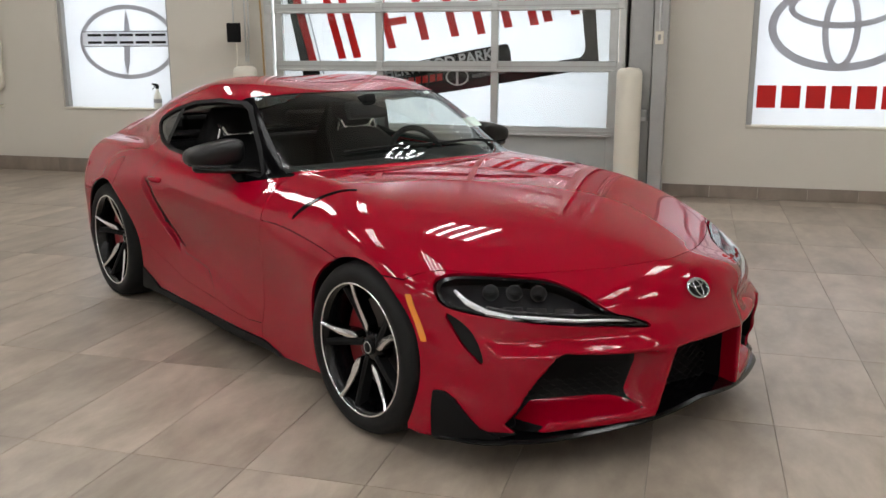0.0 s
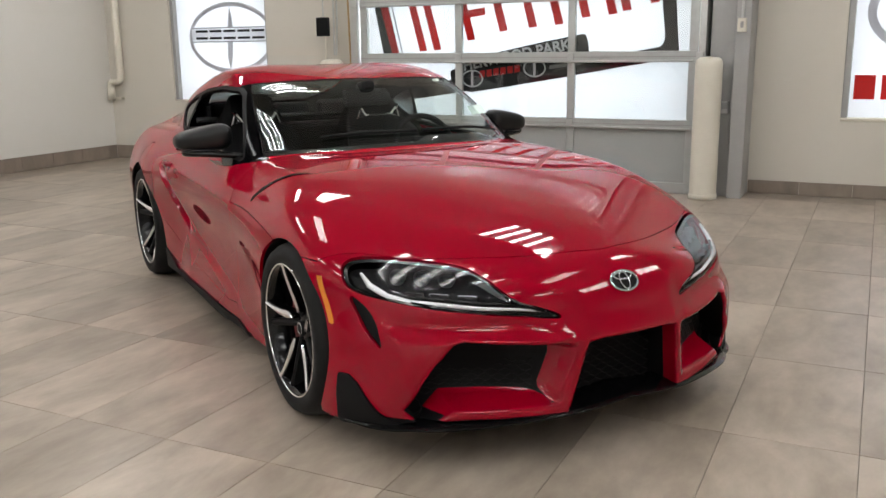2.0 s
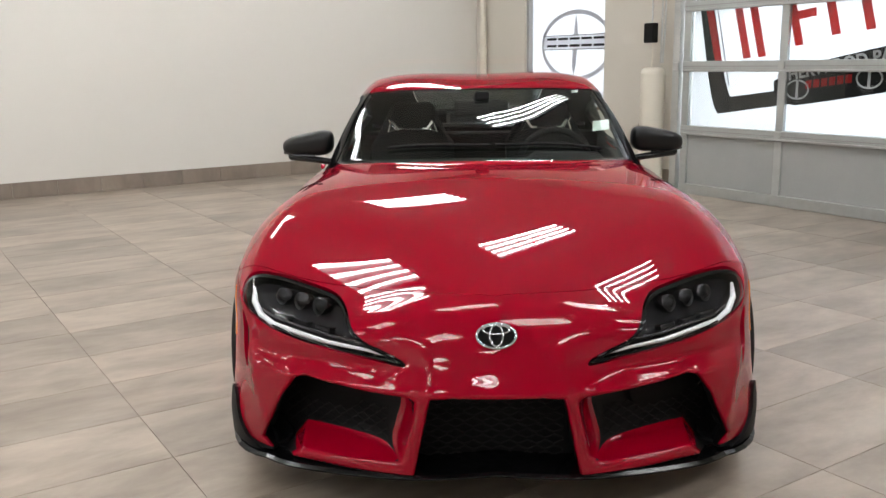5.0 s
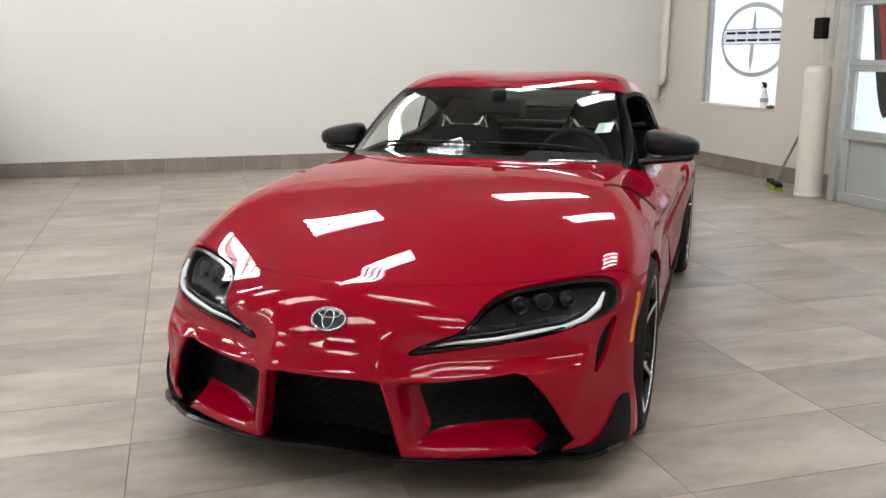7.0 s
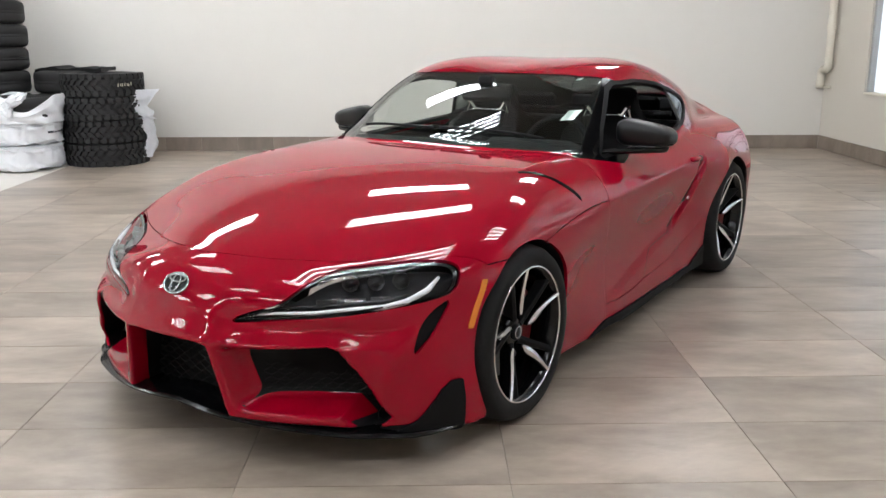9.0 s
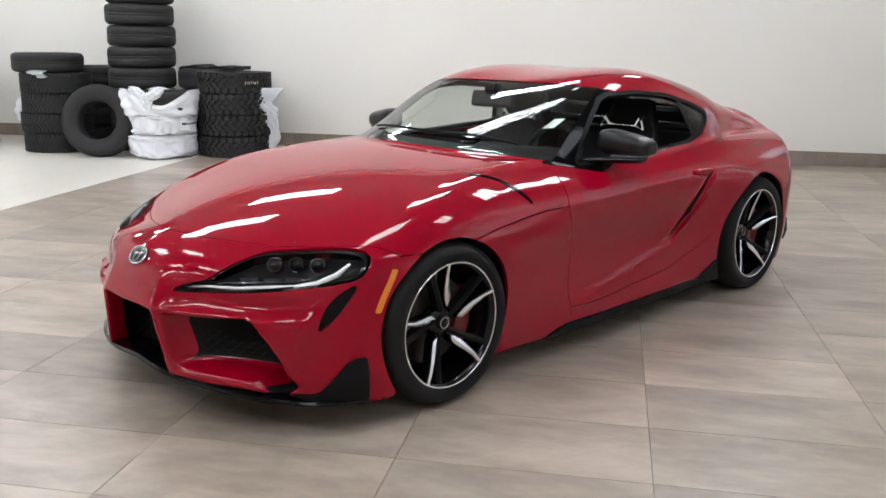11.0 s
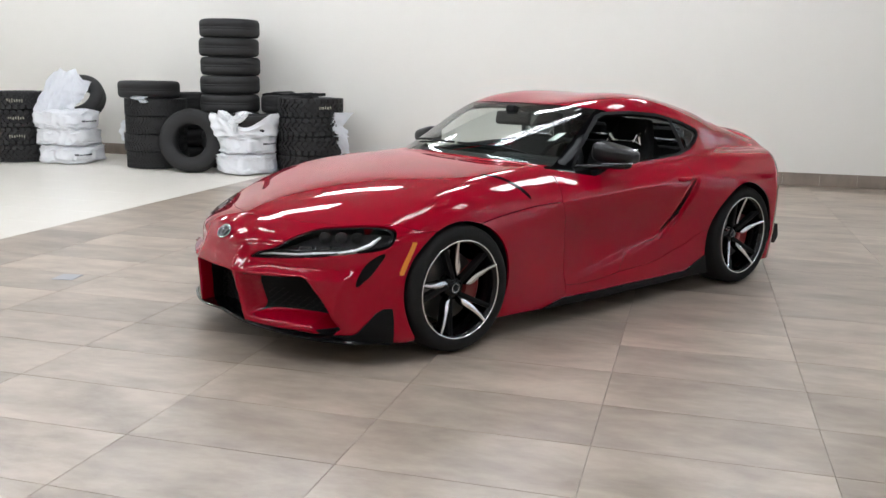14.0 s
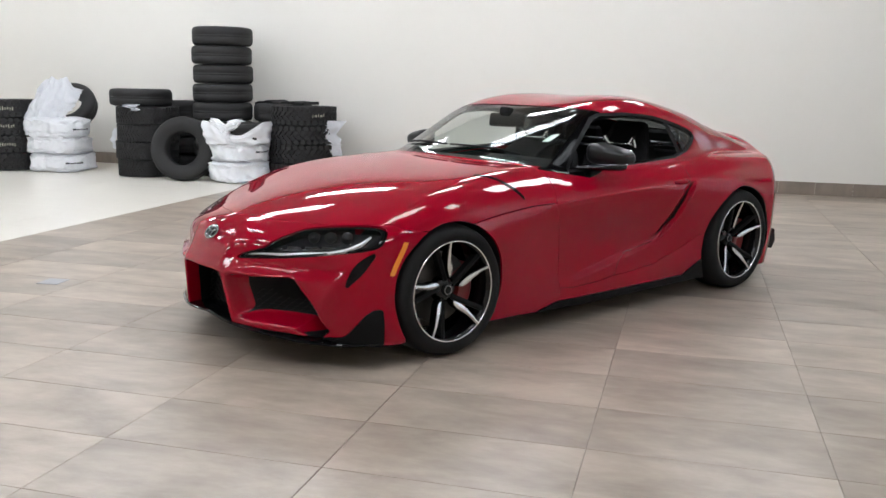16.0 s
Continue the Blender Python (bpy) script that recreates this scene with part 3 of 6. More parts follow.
# broom against the bollard
broom = thing("push_broom", "green-headed push broom leaning on the wall by the bollard", "broom", ROOM)
part("broom_handle", tube([(-3.30, 4.10, 0.06), (-3.06, 4.24, 0.72), (-3.0, 4.275, 0.90)], 0.012, 8), mat("worn_wood", (0.24, 0.19, 0.13), 0.6, grain=0.2, scale=12), broom, "worn wooden handle")
head_at = pose(-3.29, 4.09, 0.0, 0, 0, -24)
part("broom_block", box(-0.21, 0.21, -0.035, 0.035, 0.05, 0.085, 0.008), BLACK_SATIN, broom, "", head_at)
bm = bmesh.new()
for i in range(60):
    x, y = random.uniform(-0.2, 0.2), random.uniform(-0.028, 0.028)
    add_bm(bm, tube([(x, y, 0.052), (x + random.uniform(-0.012, 0.012), y * 1.5 + random.uniform(-0.02, 0.02), 0.003)], 0.007, 4))
part("bristles", bm, mat("green_bristle", (0.36, 0.42, 0.06), 0.7, grain=0.3, scale=40), broom, "yellow-green bristles", head_at)
tagged(broom.children[-1], kind="stuff")


# ---- ceiling lights ----
def ceiling_light(u, v, turn=0):
    t = thing("ceiling_light", "white fluorescent ceiling light with four bare tubes", "ceiling light", ROOM @ pose(u, v, CEIL, 0, 0, turn), "ceiling lights")
    part("housing", box(-0.64, 0.64, -0.30, 0.30, -0.06, -0.002, 0.01), FIXTURE, t)
    for k in range(4):
        part("tube", tube([(-0.6, -0.216 + 0.144 * k, -0.092), (0.6, -0.216 + 0.144 * k, -0.092)], 0.022, 8), TUBE, t)
    return t


for u in (-4.3, -1.9, 0.5, 2.9, 5.3):
    for v in (-9.15, -6.35, -3.55, -0.75, 2.05):
        ceiling_light(u, v, 90)


# ---- car body: a smooth solid from profile sheets, cut into panels ----
def spline_weights(q, ks):
    """Weights of a natural cubic spline with knots ks at the places q."""
    n = len(ks)
    h = np.diff(ks)
    A, B = np.eye(n), np.zeros((n, n))
    for i in range(1, n - 1):
        A[i, i - 1:i + 2] = h[i - 1], 2 * (h[i - 1] + h[i]), h[i]
        B[i, i - 1:i + 2] = 6 / h[i - 1], -6 / h[i - 1] - 6 / h[i], 6 / h[i]
    L = np.linalg.solve(A, B)
    q = np.clip(q, ks[0], ks[-1])
    i = np.clip(np.searchsorted(ks, q) - 1, 0, n - 2)
    hi = h[i]
    b = (q - ks[i]) / hi
    a = 1 - b
    I = np.eye(n)
    return a[:, None] * I[i] + b[:, None] * I[i + 1] + ((a ** 3 - a) * hi * hi / 6)[:, None] * L[i] + ((b ** 3 - b) * hi * hi / 6)[:, None] * L[i + 1]


class Sheet:
    """A smooth surface over two coordinates: rows of (first coordinate, value at each knot of the second)."""
    def __init__(self, seconds, rows):
        rows = sorted(rows)
        self.a = np.array([r[0] for r in rows], float)
        self.b = np.array(seconds, float)
        self.t = np.array([r[1:] for r in rows], float)

    def __call__(self, p, q):
        return np.einsum("ni,ni->n", spline_weights(p, self.a) @ self.t, spline_weights(q, self.b))


def smin(a, b, k):
    h = np.maximum(k - np.abs(a - b), 0) / k
    return np.minimum(a, b) - h * h * k * 0.25


def smax(a, b, k):
    return -smin(-a, -b, k)


def poly_field(p, q, outline):
    """Signed distance to a closed outline of (p, q) pairs, negative inside."""
    d = np.full(len(p), 1e9)
    s = np.ones(len(p))
    n = len(outline)
    for i in range(n):
        ax, ay = outline[i]
        bx, by = outline[i - 1]
        ex, ey = bx - ax, by - ay
        wx, wy = p - ax, q - ay
        t = np.clip((wx * ex + wy * ey) / (ex * ex + ey * ey), 0, 1)
        d = np.minimum(d, (wx - ex * t) ** 2 + (wy - ey * t) ** 2)
        c = (q >= ay) & (q < by) & (ex * wy > ey * wx) | (q < ay) & (q >= by) & (ex * wy < ey * wx)
        s = np.where(c, -s, s)
    return s * np.sqrt(d)


# half width of the lower body, by x, at these heights
SIDE = Sheet((0.12, 0.3, 0.48, 0.62, 0.74, 0.88), [
    (-2.25, .703, .741, .760, .762, .727, .634), (-1.9, .782, .819, .836, .836, .803, .705), (-1.55, .832, .871, .875, .879, .834, .749),
    (-1.235, .835, .881, .891, .899, .868, .762), (-0.9, .825, .855, .874, .900, .883, .751), (-0.5, .821, .809, .813, .858, .864, .729),
    (0, .825, .807, .802, .847, .844, .704), (0.4, .826, .818, .818, .848, .840, .704), (0.8, .820, .838, .854, .865, .822, .701),
    (1.235, .827, .873, .898, .877, .841, .725), (1.5, .868, .872, .866, .858, .800, .665), (1.8, .846, .809, .762, .766, .740, .615)])
# height of the lower body, by x, at these half widths
TOP = Sheet((0.0, 0.3, 0.55, 0.72, 0.92), [
    (2.12, .511, .471, .404, .337, .213), (2, .621, .584, .507, .438, .316), (1.8, .689, .670, .588, .538, .456),
    (1.55, .751, .740, .697, .683, .576), (1.235, .817, .808, .805, .809, .713), (0.9, .867, .858, .854, .831, .742),
    (0.6, .901, .890, .876, .847, .746), (0.3, .913, .901, .872, .847, .770), (0, .909, .902, .874, .853, .787),
    (-0.5, .915, .905, .878, .863, .805), (-1, .924, .918, .892, .874, .813), (-1.5, .920, .909, .877, .862, .803),
    (-1.8, .979, .961, .877, .843, .766), (-2, .968, .958, .871, .808, .720), (-2.25, .822, .812, .766, .730, .647)])
# front end: how far forward it reaches, by half width, and how it leans back with height
NOSE = Sheet((0.0, 1.0), [(0, 2.119, 2.119), (0.2, 2.101, 2.101), (0.4, 2.033, 2.033), (0.57, 1.949, 1.949), (0.7, 1.851, 1.851), (0.8, 1.706, 1.706), (0.9, 1.460, 1.460), (1, 1.013, 1.013)])
LEAN = Sheet((0.0, 1.0), [(0.1, -.030, -.030), (0.2, -.010, -.010), (0.3, -.001, -.001), (0.42, -.004, -.004), (0.5, -.045, -.045), (0.57, -.061, -.061), (0.66, -.120, -.120), (0.8, -.250, -.250)])
# greenhouse: height by x at these half widths, and half width by x at these heights
CABIN_TOP = Sheet((0.0, 0.28, 0.52, 0.72), [
    (1, .696, .669, .585, .467), (0.62, .920, .904, .838, .730), (0.3, 1.068, 1.047, .993, .882),
    (0.05, 1.154, 1.143, 1.122, 1.016), (-0.2, 1.215, 1.219, 1.202, 1.105), (-0.5, 1.239, 1.244, 1.220, 1.136),
    (-0.9, 1.203, 1.209, 1.162, 1.076), (-1.3, 1.093, 1.096, 1.050, .970), (-1.7, .986, .984, .940, .865),
    (-2.1, .851, .850, .801, .724)])
CABIN_SIDE = Sheet((0.75, 0.9, 1.05, 1.2), [
    (0.7, .722, .685, .648, .601), (0.3, .742, .701, .651, .597), (-0.2, .763, .723, .661, .595),
    (-0.6, .762, .723, .661, .591), (-1, .742, .684, .623, .533), (-1.4, .691, .591, .525, .441),
    (-1.9, .609, .525, .434, .342)])


def step(a, b, x):
    t = np.clip((x - a) / (b - a), 0, 1)
    return t * t * (3 - 2 * t)


class Faired:
    """A sheet smoothed to a polynomial, even in the second coordinate, between x0 and x1 and up to y1."""
    def __init__(self, sheet, x0, x1, y1, degree, evens, fade):
        self.sheet, self.x0, self.x1, self.y1, self.fade = sheet, x0, x1, y1, fade
        self.terms = [(i, j) for i in range(degree + 1) for j in evens]
        gx, gy = [g.ravel() for g in np.meshgrid(np.linspace(x0, x1, 40), np.linspace(0, y1, 25))]
        self.coef = np.linalg.lstsq(self.basis(gx, gy), sheet(gx, gy), rcond=None)[0]

    def basis(self, x, y):
        m = (self.x0 + self.x1) / 2
        return np.stack([(x - m) ** i * y ** j for i, j in self.terms], 1)

    def __call__(self, x, y):
        f, base = self.fade, self.sheet(x, y)
        w = step(self.x0 - f, self.x0 + f, x) * (1 - step(self.x1 - f, self.x1 + f, x)) * (1 - step(self.y1 - 0.14, self.y1 + 0.04, y))
        fair = self.basis(np.clip(x, self.x0 - f, self.x1 + f), np.clip(y, 0, self.y1 + 0.04)) @ self.coef
        return base + w * (fair - base)


class Bowed:
    """A sheet faired between x0 and x1, up to y1: even in the second coordinate, slow to change its curvature and bowed outwards all over."""
    def __init__(self, sheet, x0, x1, y1, degree, evens, stiff, fade):
        self.sheet, self.x0, self.x1, self.y1, self.fade = sheet, x0, x1, y1, fade
        self.terms = [(i, j) for i in range(degree + 1) for j in evens]
        gx, gy = [g.ravel() for g in np.meshgrid(np.linspace(x0, x1, 44), np.linspace(0, y1, 30))]
        rows, goal = [self.basis(gx, gy)], [sheet(gx, gy)]
        for k in ((3, 0), (0, 3), (2, 1), (1, 2)):
            rows.append(stiff * self.basis(gx, gy, *k))
            goal.append(gx * 0)
        for _ in range(9):
            self.coef = np.linalg.lstsq(np.concatenate(rows), np.concatenate(goal), rcond=None)[0]
            xx, yy, xy = self.basis(gx, gy, 2, 0), self.basis(gx, gy, 0, 2), self.basis(gx, gy, 1, 1)
            for d, least in ((xx, -0.15), (yy, -0.24), ((xx + yy) / 2 + xy, -0.22), ((xx + yy) / 2 - xy, -0.22)):
                slack = d @ self.coef > least
                rows.append(0.012 * d[slack])
                goal.append(np.full(slack.sum(), 0.012 * least))

    def basis(self, x, y, dx=0, dy=0):
        h = (self.x1 - self.x0) / 2

        def power(q, n, k):
            return math.perm(n, k) * q ** max(n - k, 0)
        u, v = (x - self.x0) / h - 1, y / self.y1
        return np.stack([power(u, i, dx) / h ** dx * power(v, j, dy) / self.y1 ** dy for i, j in self.terms], 1)

    def __call__(self, x, y):
        f, base = self.fade, self.sheet(x, y)
        w = step(self.x0 - f, self.x0 + f, x) * (1 - step(self.x1 - f, self.x1 + f, x)) * (1 - step(self.y1 - 0.06, self.y1 + 0.05, y))
        fair = self.basis(np.clip(x, self.x0 - f, self.x1 + f), np.clip(y, 0, self.y1 + 0.05)) @ self.coef
        return base + w * (fair - base)


TOP = Bowed(TOP, 0.5, 1.95, 0.86, 5, (0, 2, 4, 6, 8, 10), 0.0006, 0.12)
CABIN_TOP = Faired(CABIN_TOP, -1.25, 0.68, 0.64, 6, (0, 2, 4, 6), 0.10)

AXLE_F, AXLE_R = 1.235, -1.235
GRILLE = [(0.183, 0.408), (0.12, 0.414), (-0.12, 0.414), (-0.183, 0.408), (-0.228, 0.19), (-0.245, 0.10), (0.245, 0.10), (0.228, 0.19)]
INTAKE = [(0.212, 0.402), (0.356, 0.408), (0.47, 0.416), (0.552, 0.424), (0.58, 0.414), (0.632, 0.345), (0.672, 0.26), (0.706, 0.19), (0.67, 0.155), (0.55, 0.165), (0.36, 0.172), (0.252, 0.185)]


def arch_field(x, y, z):
    front = np.sqrt((x - AXLE_F) ** 2 + (z - 0.322) ** 2) - 0.341
    rear = np.sqrt((x - AXLE_R - 0.030) ** 2 + (z - 0.325) ** 2) - 0.362
    return np.maximum(np.minimum(front, rear), 0.55 - y)


def nose_x(y, z):
    base = NOSE(y, y * 0) + LEAN(z, z * 0) + 0.05 * step(0.66, 0.82, y) * step(0.36, 0.20, z)
    # centre panel stands proud; under each lamp runs a hollow, above each intake a brow, and outside it an upright ridge
    centre = 0.014 * (1 - step(0.17, 0.25, y)) * step(0.36, 0.42, z) * (1 - step(0.50, 0.60, z))
    hollow = 0.020 * np.exp(-((z - 0.462) / 0.030) ** 2) * step(0.24, 0.36, y) * (1 - step(0.66, 0.78, y))
    brow = 0.009 * np.exp(-((z - 0.421) / 0.013) ** 2) * step(0.20, 0.28, y) * (1 - step(0.58, 0.68, y))
    ridge = 0.014 * np.exp(-((y - 0.735 + 0.25 * (0.40 - z)) / 0.030) ** 2) * step(0.16, 0.28, z) * (1 - step(0.42, 0.54, z))
    return base + centre - hollow + brow + ridge


def grille_field(x, y, z):
    return np.maximum(poly_field(y, z, GRILLE), 1.94 - x)


def scoop_floor(x, y, z):
    """Height over the sloping floor of the side intake."""
    return z - 0.185 - np.clip(0.50 - 0.8 * (y - 0.36), 0.2, 0.5) * (nose_x(y, z * 0 + 0.25) - x) + 1.3 * np.maximum(y - 0.575, 0)


def inner_wall(x, y, z):
    """Slanting red wall between grille and side intake."""
    return (0.216 + 0.52 * np.maximum(nose_x(y, z * 0 + 0.3) - x, 0) + 0.24 * np.maximum(0.360 - z, 0) - y) * 0.85


def intake_field(x, y, z):
    f = np.maximum(poly_field(y, z, INTAKE), 2.165 - 0.63 * y - x)
    f = smax(f, inner_wall(x, y, z), 0.03)
    return smax(f, -scoop_floor(x, y, z), 0.04)


def handle_field(x, y, z):
    return np.sqrt(((x + 0.56) / 0.075) ** 2 + ((y - 0.900) / 0.034) ** 2 + ((z - 0.742) / 0.034) ** 2) * 0.034 - 0.034


SCOOP_LINE = Sheet((0.0, 1.0), [(.30, -.30, -.30), (.395, -.435, -.435), (.44, -.505, -.505), (.515, -.578, -.578), (.63, -.632, -.632), (.72, -.678, -.678), (.78, -.70, -.70)])


def side_relief(x, z):
    """Creases along the doors and the hollow that leads into each side scoop."""
    along = step(-0.50, -0.30, x) * (1 - step(0.40, 0.62, x))
    shoulder = 0.007 * np.exp(-((z - 0.692 - 0.047 * (0.5 - x)) / 0.018) ** 2) * along
    ledge = 0.009 * (1 - step(-0.03, 0.03, z - 0.25 - 0.1875 * (0.38 - x))) * step(-0.62, -0.40, x) * (1 - step(0.25, 0.50, x))
    ahead = x - SCOOP_LINE(np.clip(z, 0.30, 0.78), z * 0)
    hollow = 0.032 * step(-0.016, 0.0, ahead) * (1 - step(0.0, 0.11, ahead)) * step(0.37, 0.47, z) * (1 - step(0.68, 0.77, z))
    return shoulder + ledge - hollow


def shell_field(x, y, z):
    side = y - SIDE(x, z) - side_relief(x, z)
    top = z - TOP(x, y)
    nose = x - nose_x(y, z)
    tail = -2.13 + 0.60 * y * y + 0.08 * np.maximum(0.45 - z, 0) - x
    body = smax(smax(side, top, 0.10), tail, 0.09)
    body = smax(body, nose, 0.05)
    body = np.maximum(body, 0.115 + 0.045 * np.clip((x - 1.6) / 0.35, 0, 1) - z)
    cab = smax(y - CABIN_SIDE(x, z), z - CABIN_TOP(x, y), 0.07)
    cab = smax(smax(cab, x - 0.85, 0.02), tail, 0.05)
    return smin(body, cab, 0.025)


def body_field(x, y, z):
    f = shell_field(x, y, z)
    f = smax(f, -grille_field(x, y, z), 0.014)
    f = smax(f, -handle_field(x, y, z), 0.012)
    return smax(f, -intake_field(x, y, z), 0.020)


def surface(x, y, z, axis):
    """Where the outer skin lies along one axis, at the other two coordinates."""
    lo, hi = (0.9, 2.3) if axis == "x" else (0.2, 1.1)
    for _ in range(24):
        mid = (lo + hi) / 2
        p = (mid, y, z) if axis == "x" else (x, mid, z)
        if shell_field(*[np.array([float(c)]) for c in p])[0] < 0:
            lo = mid
        else:
            hi = mid
    return lo


def in_chunks(fn, p, size=150000):
    return np.concatenate([fn(p[i:i + size, 0], np.abs(p[i:i + size, 1]), p[i:i + size, 2]) for i in range(0, len(p), size)])


def slopes(fn, p, e=0.0025):
    g = np.empty_like(p)
    for k in range(3):
        d = np.zeros(3)
        d[k] = e
        g[:, k] = (in_chunks(fn, p + d) - in_chunks(fn, p - d)) / (2 * e)
    return g


def polygonise(fn, lo, hi, h):
    """The surface fn = 0 between two corners on a grid of step h, for y >= 0, then mirrored."""
    ax = [np.arange(lo[k], hi[k] + h, h) for k in range(3)]
    nx, ny, nz = map(len, ax)
    X, Y, Z = np.meshgrid(*ax, indexing="ij")
    P = np.stack([X.ravel(), Y.ravel(), Z.ravel()], 1)
    f = in_chunks(fn, P).reshape(nx, ny, nz)
    inside = f < 0
    cnt = np.zeros((nx - 1, ny - 1, nz - 1), int)
    acc = np.zeros((nx - 1, ny - 1, nz - 1, 3))
    corners = [(i, j, k) for i in (0, 1) for j in (0, 1) for k in (0, 1)]
    for c in corners:
        for a in range(3):
            if c[a]:
                continue
            d = tuple(c[b] + (b == a) for b in range(3))
            s = tuple(slice(c[b], (nx, ny, nz)[b] - 1 + c[b]) for b in range(3))
            e = tuple(slice(d[b], (nx, ny, nz)[b] - 1 + d[b]) for b in range(3))
            f0, f1 = f[s], f[e]
            cross = (f0 < 0) != (f1 < 0)
            t = np.where(cross, f0 / np.where(cross, f0 - f1, 1), 0)
            cnt += cross
            for b in range(3):
                acc[..., b] += np.where(cross, c[b] + (t if b == a else 0), 0)
    used = cnt > 0
    index = -np.ones(used.shape, int)
    index[used] = np.arange(used.sum())
    cell = np.argwhere(used)
    V = np.array(lo) + h * (cell + acc[used] / cnt[used][:, None])
    quads = []
    for a in range(3):
        b, c = (a + 1) % 3, (a + 2) % 3
        s0 = [slice(None)] * 3
        s1 = [slice(None)] * 3
        s0[a], s1[a] = slice(0, -1), slice(1, None)
        i0, i1 = inside[tuple(s0)], inside[tuple(s1)]
        at = np.argwhere(i0 != i1)
        ok = (at[:, b] > 0) & (at[:, c] > 0) & (at[:, b] < (nx, ny, nz)[b] - 1) & (at[:, c] < (nx, ny, nz)[c] - 1)
        at = at[ok]
        flip = ~i0[tuple(at.T)]
        q = []
        for db, dc in ((-1, -1), (0, -1), (0, 0), (-1, 0)):
            w = at.copy()
            w[:, b] += db
            w[:, c] += dc
            q.append(index[tuple(w.T)])
        q = np.stack(q, 1)
        q[flip] = q[flip][:, ::-1]
        quads.append(q)
    Q = np.concatenate(quads)
    for _ in range(3):
        val = in_chunks(fn, V)
        g = slopes(fn, V)
        step = (val / np.maximum((g * g).sum(1), 0.05))[:, None] * g
        V -= np.clip(step, -h, h)
    middle = cell[:, 1] == 0
    V[middle, 1] = 0
    M = V * (1, -1, 1)
    back = np.arange(len(V)) + len(V)
    back[middle] = np.arange(len(V))[middle]
    V2 = np.concatenate([V, M])
    T = np.concatenate([Q[:, [0, 1, 2]], Q[:, [0, 2, 3]]])
    T2 = back[T][:, ::-1]
    return V2, np.concatenate([T, T2])


